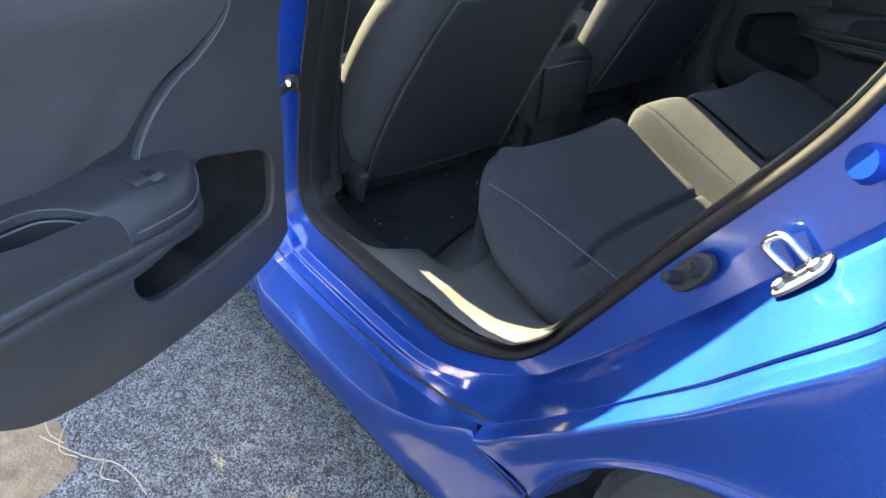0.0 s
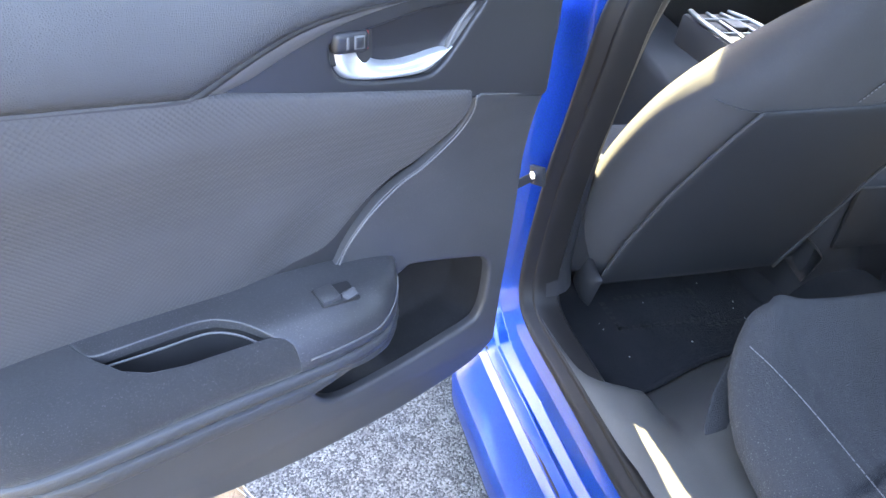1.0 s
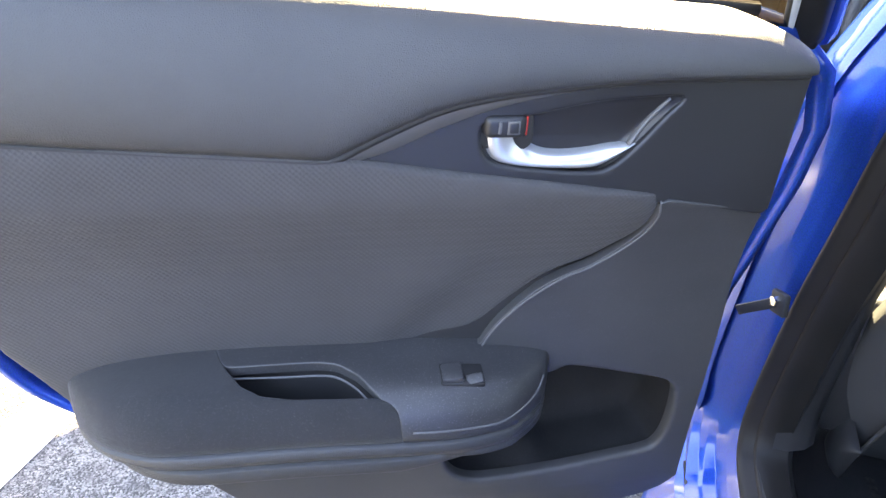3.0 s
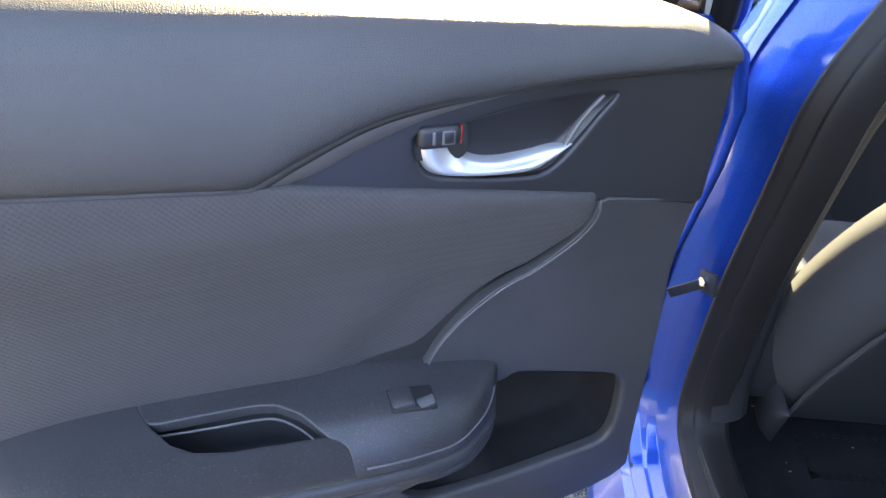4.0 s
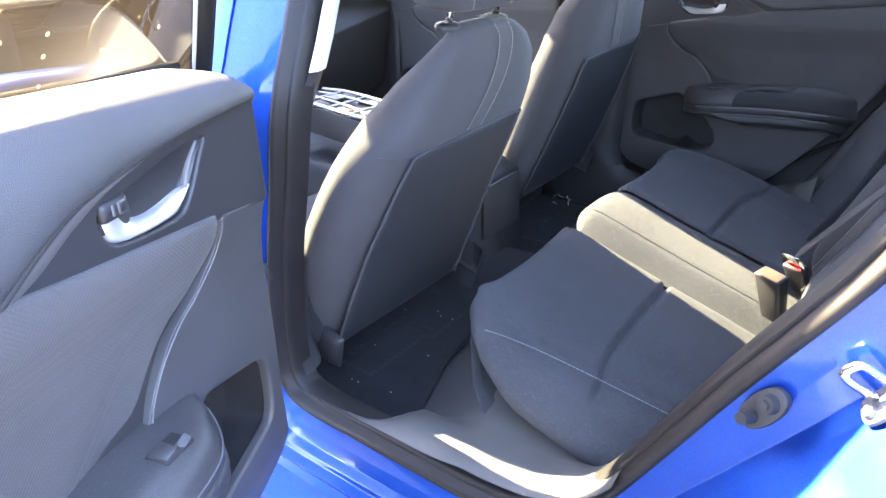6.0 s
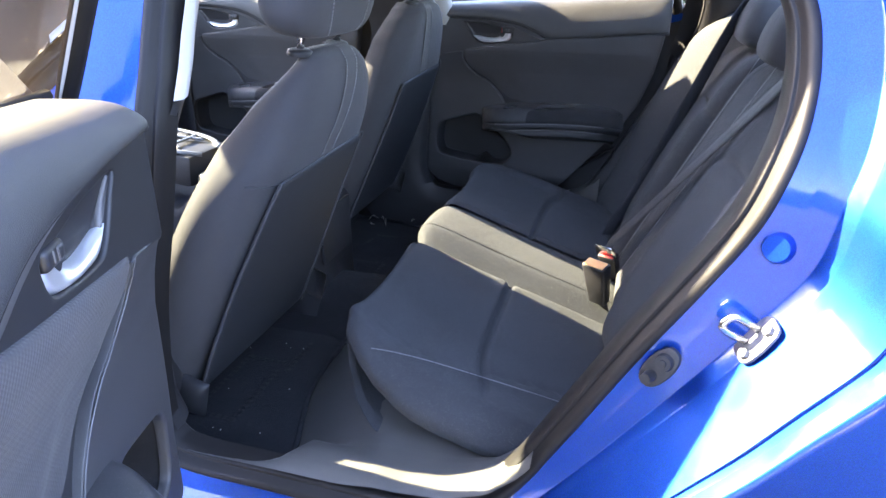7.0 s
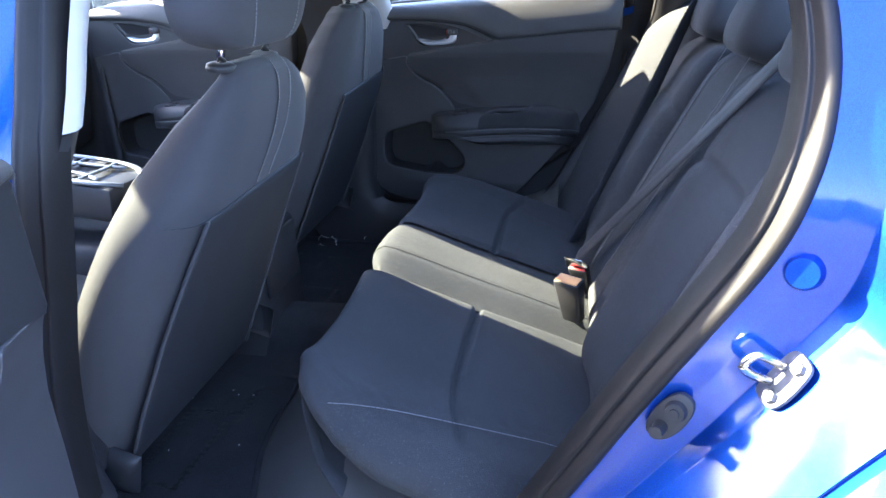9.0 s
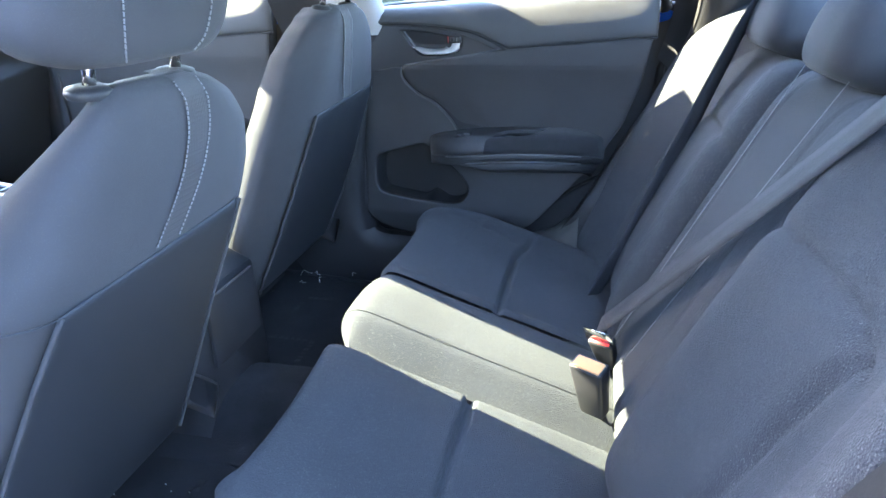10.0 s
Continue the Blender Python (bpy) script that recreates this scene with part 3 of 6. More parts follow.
def jamb_points(p, k):
    """The pressed steps of the jamb at one place round the opening, out to the lip."""
    rear = ease((p.x - 0.42) / 0.22)
    sill = ease((0.42 - p.z) / 0.06) * ease((p.x + 0.0) / 0.06) * (1 - rear)
    out = []
    for f, s, r in zip(FRONT, SILL, REAR):
        o = f[0] * (1 - rear - sill) + s[0] * sill + r[0] * rear
        y = f[1] * (1 - rear - sill) + s[1] * sill + r[1] * rear
        out.append((o, y))
    d = lip_distance(p, k) if rear + sill > 0.5 and p.z < 0.90 else None
    if d:
        nom = out[-1][0]
        w = ease((rear + sill - 0.5) * 2) * ease((0.90 - p.z) / 0.1)
        m = 1 + (d / nom - 1) * w
        out = [(o * (m if o > 0.03 else 1 + (m - 1) * max(0, o - 0.008) / 0.022), y) for o, y in out]
    return [Vector((p.x + o * k.x, y + lean(p.z + o * k.z), p.z + o * k.z)) for o, y in out]


def folded(pts, r=0.0016):
    """The same line with each fold cut off a little."""
    out = [pts[0]]
    for a, b, c in zip(pts, pts[1:], pts[2:]):
        out += [b + (a - b).normalized() * min(r, 0.4 * (a - b).length), b + (c - b).normalized() * min(r, 0.4 * (c - b).length)]
    return out + [pts[-1]]


RIM_FINE = opening_line(300)
for side in (1, -1):
    rows = [folded(jamb_points(p, k)[:9]) for p, k in RIM_FINE]
    rows = [[Vector((q.x, q.y if side > 0 else 2 * MID - q.y, q.z)) for q in r] for r in rows]
    grid("door_jamb", rows, PAINT if side > 0 else RUBBER, CAR, "painted blue door jamb with pressed steps" if side > 0 else "dark jamb behind the shut door", loop=True, flip=side < 0, crisp=True)
SEALS = [(-0.012, 0.168), (-0.0135, 0.148), (-0.0125, 0.134), (-0.010, 0.127), (-0.008, 0.124), (-0.006, 0.1275), (-0.004, 0.124), (-0.001, 0.112), (0.003, 0.106), (0.008, 0.105), (0.013, 0.109), (0.014, 0.117), (0.011, 0.126)]
sweep("weather_seal", SEALS, RUBBER, CAR, "black rubber seal round the door opening")
sweep("weather_seal", SEALS, RUBBER, CAR, "black rubber seal round the door opening", side=-1, flip=True)


def flank(z):
    return interp(z, [(0.13, 0.045), (0.16, 0.034), (0.20, 0.020), (0.24, 0.026), (0.30, 0.022), (0.45, 0.016), (0.58, 0.006), (0.66, -0.002), (0.70, -0.003), (0.80, 0.004), (0.90, 0.018), (0.95, 0.035), (1.05, 0.085), (1.30, 0.24)])


def side_sheets(side):
    def at(x, z, y=None):
        y = flank(z) if y is None else y
        return Vector((x, y if side > 0 else 2 * MID - y, z))
    fl = side < 0
    low = [i for i, (p, k) in enumerate(RIM_FINE) if p.z < 0.40 and 0.03 < p.x < 0.60 or 0.55 < p.x and p.z < 0.93 and k.x > 0.3]
    low = sorted(low, key=lambda i: RIM_FINE[i][0].x + (RIM_FINE[i][0].z if RIM_FINE[i][0].x > 0.4 else 0.335))
    edge = [(jamb_points(*RIM_FINE[i])[8], jamb_points(*RIM_FINE[i])[9]) for i in low]
    # sill moulding under the doors
    cols = []
    first = edge[0]
    for x in np.linspace(-1.45, first[1].x - 0.03, 12):
        cols.append((Vector((x, first[0].y, first[0].z)), Vector((x, first[1].y, first[1].z))))
    cut = [e for e in edge if e[1].x < 0.618]
    rows = []
    for g, l in cols + cut:
        foot = interp(l.x, [(0.50, 0.138), (0.60, 0.155), (0.72, 0.17)])
        h = l.z - foot
        rows.append(folded([g, l + Vector((0, 0.006, 0.012)), l + Vector((0, 0.0, -0.004))]) + [l + Vector((0.05 * t * ease((l.x - 0.45) / 0.2), -0.002 * math.sin(math.pi * t) + 0.004 * t, -h * t)) for t in (0.25, 0.5, 0.75, 0.92)] +
                    [Vector((l.x + 0.05 * ease((l.x - 0.45) / 0.2), 0.022, foot - 0.006)), Vector((l.x, 0.10, foot - 0.012))])
    tip = cut[-1][1]
    for t in (0.12, 0.3, 0.5, 0.7, 0.85, 1.0):
        top = Vector((tip.x + (0.716 - tip.x) * t, tip.y + (0.012 - tip.y) * t, tip.z + (0.318 - tip.z) * t))
        foot = 0.155 + 0.015 * t
        x1 = tip.x + 0.05 + 0.055 * t
        col = [top + Vector((0, 0.004 * (5 - j) / 5, 0)) for j in range(5)][:4]
        col += [Vector((top.x + (x1 - top.x) * u, top.y - 0.002 * math.sin(math.pi * u) + 0.004 * u, top.z + (foot - top.z) * u)) for u in (0.25, 0.5, 0.75, 0.92)]
        col += [Vector((x1, 0.022, foot - 0.006)), Vector((x1, 0.10, foot - 0.012))]
        rows.append(col)
    rows = [[Vector((q.x, q.y if side > 0 else 2 * MID - q.y, q.z)) for q in r] for r in rows]
    grid("sill_moulding", rows, PAINT, CAR, "blue sill moulding along the car's flank", flip=fl, crisp=True)
    if side > 0:
        groove = [jamb_points(*RIM_FINE[i])[7] + Vector((0, -0.001, 0)) for i in low if RIM_FINE[i][0].x < 0.585][::4]
        # Added black tube that draws the shaded line of the open groove.
        tube("sill_strip", groove, 0.0032, BLACK, CAR, "black strip added in the sill's groove to draw its dark line", seg=6)
    # quarter panel: from the jamb's edge to the wheel arch and the rear
    rest = [e for e in edge if e[1].x >= 0.6165]
    rows = []
    for c, (g, l) in enumerate(rest):
        f = c / (len(rest) - 1)
        if f < 0.62:
            w = radians(166 - (166 - 92) * f / 0.62)
            e = Vector((1.02 + 0.303 * math.cos(w), 0, 0.25 + 0.303 * math.sin(w)))
        else:
            e = Vector((1.02, 0, 0.553 + (0.93 - 0.553) * (f - 0.62) / 0.38))
        row = folded([g, l + (g - l) * 0.12, l + Vector((0.002, 0.0, -0.004))])
        start = row[-1]
        for j in range(1, 17):
            t = j / 16
            q = start.lerp(e, t)
            y = start.y + (0.014 - start.y) * ease(t) + 0.004 * math.sin(math.pi * t)
            if f < 0.62:
                y += -0.003 * ease((t - 0.90) / 0.05) + 0.002 * ease((t - 0.96) / 0.04)
            row.append(Vector((q.x, y, q.z)))
        if f < 0.62:
            row.append(row[-1] + Vector((0.006, 0.012, -0.004)))
            row.append(row[-1] + Vector((0.014, 0.07, -0.004)))
        else:
            row += [row[-1].copy(), row[-1].copy()]
        rows.append([Vector((q.x, q.y if side > 0 else 2 * MID - q.y, q.z)) for q in row])
    grid("quarter_panel", rows, PAINT, CAR, "blue rear quarter panel over the wheel arch", flip=fl, crisp=True)
    n = len(RIM)
    # dark seam between them
    tube("panel_gap", [at(0.600, 0.300, 0.036), at(0.616, 0.318, 0.011), at(0.655, 0.321, 0.0095), at(0.712, 0.314, 0.0095)], 0.0022, BLACK, CAR, "dark gap between sill moulding and quarter panel", n=16, seg=6)
    rows = []
    for x in np.linspace(1.02, 2.05, 40):
        low = 0.25 + math.sqrt(max(0, 0.303 ** 2 - (x - 1.02) ** 2)) if abs(x - 1.02) < 0.303 else 0.2
        rows.append([at(x, low + (0.96 - low) * j / 12, flank(low + (0.96 - low) * j / 12) + 0.25 * max(0, x - 1.6) ** 2) for j in range(13)])
    grid("rear_wing", rows, PAINT, CAR, "blue rear wing", flip=fl)
    # sail panel behind the rear door's glass
    rows = []
    for i in [i for i in range(n) if 0.70 < RIM[i][0].x and RIM[i][0].z > 0.96]:
        p, k = RIM[i]
        s = at(p.x + 0.130 * k.x, p.z + 0.130 * k.z, 0.006 + lean(p.z + 0.13 * k.z))
        e = Vector((1.75 - 1.0 * (p.z - 0.96) / 0.24, s.y + 0.05 * side, 0.99 + (p.z - 0.96) * 1.35))
        rows.append([s.lerp(e, j / 6) for j in range(7)])
    if len(rows) > 1:
        grid("sail_panel", rows, PAINT, CAR, "blue panel behind the rear window", flip=fl)
    # wing and front door skin ahead of the pillar
    for name, x0, x1, lab in (("front_door_skin", -1.13, -0.075, "blue outer skin of the shut front door"), ("front_wing", -2.25, -1.14, "blue front wing")):
        if side > 0 and name == "front_door_skin":
            continue
        rows = [[at(x, z, flank(z) + 0.10 * max(0, -1.5 - x) ** 2) for z in np.linspace(0.24 if x1 > -1 else 0.30, 0.95, 24)] for x in np.linspace(x0, x1, 24)]
        grid(name, rows, PAINT, CAR, lab, thick=0.02, flip=fl)
    # frames of the front window
    y0, y1 = (0.055, 0.26) if side > 0 else (2 * MID - 0.055, 2 * MID - 0.26)
    tube("windscreen_pillar", [(-1.25, y0 + 0.03 * side, 0.93), (-1.02, y0 + 0.10 * side, 1.10), (-0.70, y1 + 0.02 * side, 1.285), (-0.3, y1 + 0.03 * side, 1.34)], 0.030, LIGHTGREY, CAR, "pale grey windscreen pillar trim", n=20)
    if side < 0:
        tube("window_frame", [(-0.04, y0, 0.93), (0.02, y0 + 0.07 * side, 1.08), (0.09, y1 - 0.03 * side, 1.27)], 0.022, RUBBER, CAR, "black window frame", n=12)
    if side > 0:
        return
    pane = [[Vector((-1.13, y0, 0.94)), Vector((-0.05, y0, 0.945))], [Vector((-0.72, y0 + 0.15 * side, 1.2)), Vector((0.03, y0 + 0.15 * side, 1.2))], [Vector((-0.5, y1, 1.29)), Vector((0.08, y1, 1.29))]]
    g = grid("window_pane", pane, GLASS, CAR, "clear side window glass")
    g.visible_shadow = False


side_sheets(1)
side_sheets(-1)
rows = []
for z in np.linspace(0.26, 1.30, 30):
    x = smooth_table(z, [(0.26, -0.02), (0.36, 0.018), (0.427, 0.006), (0.597, 0.025), (0.745, 0.061), (0.86, 0.086), (0.94, 0.086), (1.02, 0.077), (1.16, 0.078), (1.3, 0.14)])
    y = 0.046 + lean(z)
    rows.append([Vector((x - 0.070, y + 0.014, z)), Vector((x - 0.080, y + 0.010, z)), Vector((x - 0.10, y + 0.003, z)), Vector((x - 0.125, y + 0.005, z)), Vector((x - 0.145, y + 0.02, z)), Vector((x - 0.16, y + 0.05, z)), Vector((x - 0.165, y + 0.10, z))])
grid("centre_pillar", rows, PAINT, CAR, "blue painted pillar between the doors", flip=True)


def roof_and_glass():
    rows = []
    for x in np.linspace(-0.67, 0.86, 18):
        top = 1.405 - 0.10 * ((x + 0.05) / 0.85) ** 2
        rows.append([Vector((x, y, top - 0.30 * abs((y - MID) / 0.62) ** 3 * 0.25)) for y in np.linspace(0.26, 2 * MID - 0.26, 15)])
    grid("roof", rows, PAINT, CAR, "blue roof", thick=0.015)
    grid("headliner", [[p + Vector((0, 0, -0.035)) for p in r] for r in rows], HEADLINER, CAR, "pale grey cloth headliner", flip=True)
    for name, a, b, lab in (("windscreen", ((-1.62, 0.14, 0.93), (-0.67, 0.27, 1.30)), 0, "clear windscreen glass"), ("rear_window", ((0.86, 0.27, 1.29), (1.55, 0.20, 1.00)), 0, "rear window glass")):
        (x0, y0, z0), (x1, y1, z1) = a
        rows = [[Vector((x0 + (x1 - x0) * t - (0.12 if name == "windscreen" else -0.05) * (1 - (2 * s - 1) ** 2), (y0 + (y1 - y0) * t) * (1 - s) + (2 * MID - (y0 + (y1 - y0) * t)) * s, z0 + (z1 - z0) * t + 0.05 * t * (1 - (2 * s - 1) ** 2)))
                 for s in np.linspace(0, 1, 9)] for t in np.linspace(0, 1, 6)]
        grid(name, rows, TINTED, CAR, lab)
    rows = [[Vector((x, y, 0.93 - 0.10 * ((x + 1.6) / 0.8) ** 2 * (x < -1.6))) for y in np.linspace(0.1, 2 * MID - 0.1, 7)] for x in np.linspace(-2.3, -1.5, 8)]
    grid("bonnet", rows, PAINT, CAR, "blue bonnet", thick=0.02)
    rows = [[Vector((x, y, 0.99)) for y in np.linspace(0.1, 2 * MID - 0.1, 5)] for x in np.linspace(1.5, 2.1, 4)]
    grid("boot_lid", rows, PAINT, CAR, "blue boot lid", thick=0.02)
    rows = [[Vector((x, y, 0.93)) for y in np.linspace(0.1, 2 * MID - 0.1, 5)] for x in np.linspace(1.0, 1.55, 4)]
    grid("parcel_shelf", rows, CARPET, CAR, "dark rear parcel shelf", thick=0.02)
    # closing bulkheads and floor pan
    grid("floor_pan", [[Vector((x, y, 0.14)) for y in (0.06, MID, 2 * MID - 0.06)] for x in (-2.2, -1, 0, 0.72)], UNDER, CAR, "black underbody", thick=0.02)
    grid("bulkhead", [[Vector((-1.55, y, z)) for y in (0.08, 2 * MID - 0.08)] for z in (0.14, 0.92)], UNDER, CAR, "black front bulkhead", thick=0.02)
    grid("boot_bulkhead", [[Vector((1.14 + 0.0 * z, y, z)) for y in (0.20, 2 * MID - 0.2)] for z in (0.2, 0.92)], UNDER, CAR, "black boot bulkhead", thick=0.02)
    rows = [[Vector((1.02 + 0.35 * math.cos(w), y, 0.25 + 0.35 * math.sin(w))) for y in (0.03, 0.14, 0.26)] for w in np.linspace(-0.3, math.pi + 0.3, 30)]
    grid("wheel_liner", rows, UNDER, CAR, "black wheel-arch liner")
    grid("wheel_liner_back", [[Vector((1.04 + r * math.cos(w), 0.26, 0.28 + r * math.sin(w))) for r in (0.0, 0.36)] for w in np.linspace(0, 2 * math.pi, 30)], UNDER, CAR, "black inner wheel arch")


roof_and_glass()


def rear_wheel():
    w = new("wheel")
    w.parent = CAR
    w.matrix_local = pose(1.075, 0.160, 0.300)
    prof = [(0.20, -0.085), (0.22, -0.10), (0.265, -0.104), (0.286, -0.098), (0.297, -0.088)]
    prof += [(0.305 if k % 4 < 3 else 0.296, -0.084 + 0.007 * k) for k in range(25)]
    prof += [(0.297, 0.088), (0.286, 0.098), (0.22, 0.10)]
    rows = []
    for i in range(240):
        a = 2 * math.pi * i / 240
        row = []
        for j, (r, y) in enumerate(prof):
            block_gap = 4 < j < len(prof) - 3 and (i + 2 * (j // 4 % 2)) % 5 == 0
            row.append(Vector(((r - (0.008 if block_gap else 0)) * math.cos(a + 0.012 * (j % 3)), y, (r - (0.008 if block_gap else 0)) * math.sin(a + 0.012 * (j % 3)))))
        rows.append(row)
    grid("tyre", rows, TYRE, w, "black tyre with a blocky tread", loop=True, smooth=False)
    rows = [[Vector((r * math.cos(a), y, r * math.sin(a))) for r, y in ((0.205, -0.085), (0.19, -0.08), (0.185, -0.03), (0.05, -0.05), (0.0, -0.055))] for a in np.linspace(0, 2 * math.pi, 49)[:-1]]
    grid("rim", rows, SILVER, w, "silver wheel rim", loop=True)


rear_wheel()


def jamb_fittings():
    # striker
    st = thing("door_striker", "zinc-plated door striker bolted to the blue jamb", "door striker")
    c = Vector((0.864, 0.126, 0.699))
    ax, up = Vector((0.52, 0.0, 0.85)).normalized(), Vector((-0.83, -0.29, 0.48)).normalized()
    up = (up - up.dot(ax) * ax).normalized()
    side = ax.cross(up)
    face = lambda a, b, h: c + a * ax + b * side + h * up
    out = rounded([(-0.029, -0.010), (-0.024, -0.017), (0.0, -0.019), (0.022, -0.018), (0.030, -0.011), (0.031, 0.003), (0.026, 0.015), (0.0, 0.019), (-0.022, 0.016), (-0.029, 0.006)], 36)
    plate("mount_plate", out, face, 0.004, ZINC, st, r=0.0015)
    tube("striker_loop", [face(-0.010, -0.009, 0.003), face(-0.012, -0.011, 0.028), face(-0.009, -0.012, 0.039), face(0.001, -0.012, 0.040), face(0.010, -0.011, 0.034), face(0.010, -0.009, 0.003)], 0.0046, CHROME, st, n=26, seg=10)
    for a in (-0.018, 0.020):
        bm = bmesh.new()
        bmesh.ops.create_cone(bm, segments=6, cap_ends=True, radius1=0.0075, radius2=0.0065, depth=0.006)
        m = Matrix((ax, side, up)).transposed().to_4x4()
        bmesh.ops.transform(bm, matrix=Matrix.Translation(face(a, 0.005, 0.006)) @ m, verts=bm.verts)
        part("bolt", bm, ZINC, st, smooth=False)
    # door switch
    sw = thing("door_light_switch", "black rubber door switch set in the blue jamb", "switch")
    c = Vector((0.7675, 0.1385, 0.640))
    ax, up = Vector((0.55, 0.0, 0.83)).normalized(), Vector((-0.36, -0.90, 0.234)).normalized()
    up = (up - up.dot(ax) * ax).normalized()
    side = ax.cross(up)
    face2 = lambda a, b, h: c + a * ax + b * side + h * up
    out = [(0.030 * math.cos(w) * (1 if abs(math.cos(w)) < 0.9 else 1.02), 0.0165 * math.copysign(abs(math.sin(w)) ** 0.7, math.sin(w))) for w in np.linspace(0, 2 * math.pi, 25)[:-1]]
    plate("housing", out, face2, 0.008, SWITCHRUBBER, sw, r=0.003)
    for name, a, r0, h in (("plunger", -0.014, 0.008, 0.024), ("boss", 0.011, 0.012, 0.013), ("screw", 0.011, 0.006, 0.016)):
        bm = bmesh.new()
        bmesh.ops.create_cone(bm, segments=20, cap_ends=True, radius1=r0, radius2=r0 * 0.8, depth=h)
        m = Matrix((ax, side, up)).transposed().to_4x4()
        bmesh.ops.transform(bm, matrix=Matrix.Translation(face2(a, 0.0, 0.004 + h / 2)) @ m, verts=bm.verts)
        part(name, bm, SWITCHRUBBER if name != "screw" else BLACK, sw)
    # blue blanking plug
    c = Vector((0.8656, 0.1405, 0.8075))
    bm = bmesh.new()
    bmesh.ops.create_cone(bm, segments=32, cap_ends=True, radius1=0.0180, radius2=0.0140, depth=0.010)
    up = Vector((-0.383, -0.903, 0.196)).normalized()
    bmesh.ops.transform(bm, matrix=Matrix.Translation(c) @ up.to_track_quat('Z', 'Y').to_matrix().to_4x4(), verts=bm.verts)
    tagged(part("blanking_plug", bm, PAINT), "round blue blanking plug in the door jamb", "plug")
    # check strap
    cs = thing("door_check", "steel door check strap bolted to the pillar", "door check")
    arm = pose(0.021, 0.064, 0.594, 0, 0, 66)
    block("strap", (0.050, 0.005, 0.014), (0, 0, 0), BLACK, cs, r=0.002).matrix_world = arm @ pose(0, 0, 0, 0, -38, 0)
    block("bracket", (0.030, 0.009, 0.030), (0.029, 0.087, 0.609), BLACK, cs, r=0.003, turn=(0, -14, 18))
    bm = bmesh.new()
    bmesh.ops.create_cone(bm, segments=6, cap_ends=True, radius1=0.0075, radius2=0.0065, depth=0.008)
    bmesh.ops.transform(bm, matrix=pose(0.031, 0.080, 0.612, 90, 0, 20), verts=bm.verts)
    part("bolt", bm, CHROME, cs, smooth=False)


jamb_fittings()


# ---- doors ----
PAD_LOW = [(0.165, 0.927), (0.22, 0.926), (0.281, 0.9245), (0.329, 0.9215), (0.374, 0.917), (0.419, 0.911), (0.462, 0.901), (0.504, 0.8825), (0.53, 0.869), (0.548, 0.860), (0.627, 0.866), (0.70, 0.8715), (0.768, 0.8775), (0.90, 0.888)]
BEZEL_LOW = [(0.165, 0.803), (0.186, 0.807), (0.277, 0.820), (0.368, 0.833), (0.462, 0.846), (0.545, 0.860)]
SEAM = [(0.272, 0.822), (0.267, 0.803), (0.273, 0.783), (0.291, 0.762), (0.313, 0.744), (0.336, 0.733), (0.360, 0.715), (0.381, 0.694), (0.398, 0.672), (0.410, 0.648)]
POCKET_RIM = [(0.321, 0.613), (0.305, 0.618), (0.23, 0.598), (0.19, 0.585), (0.174, 0.569), (0.168, 0.549), (0.165, 0.507), (0.169, 0.479), (0.184, 0.461), (0.24, 0.450), (0.301, 0.440), (0.378, 0.434), (0.410, 0.439), (0.430, 0.456), (0.440, 0.485), (0.425, 0.52), (0.39, 0.56), (0.35, 0.60)]
POCKET_RIM = rounded(POCKET_RIM, 90)


PAD_LOW = [(p.x, p.z) for p in curve_through([(u, 0, z) for u, z in PAD_LOW[:10]], 80)] + PAD_LOW[10:]
SEAM = [(p.x, p.z) for p in curve_through([(u, 0, z) for u, z in SEAM], 30)]


def folded2(pts):
    return [(q.x, q.y) for q in folded([Vector((a, b, 0)) for a, b in pts], 0.0012)]


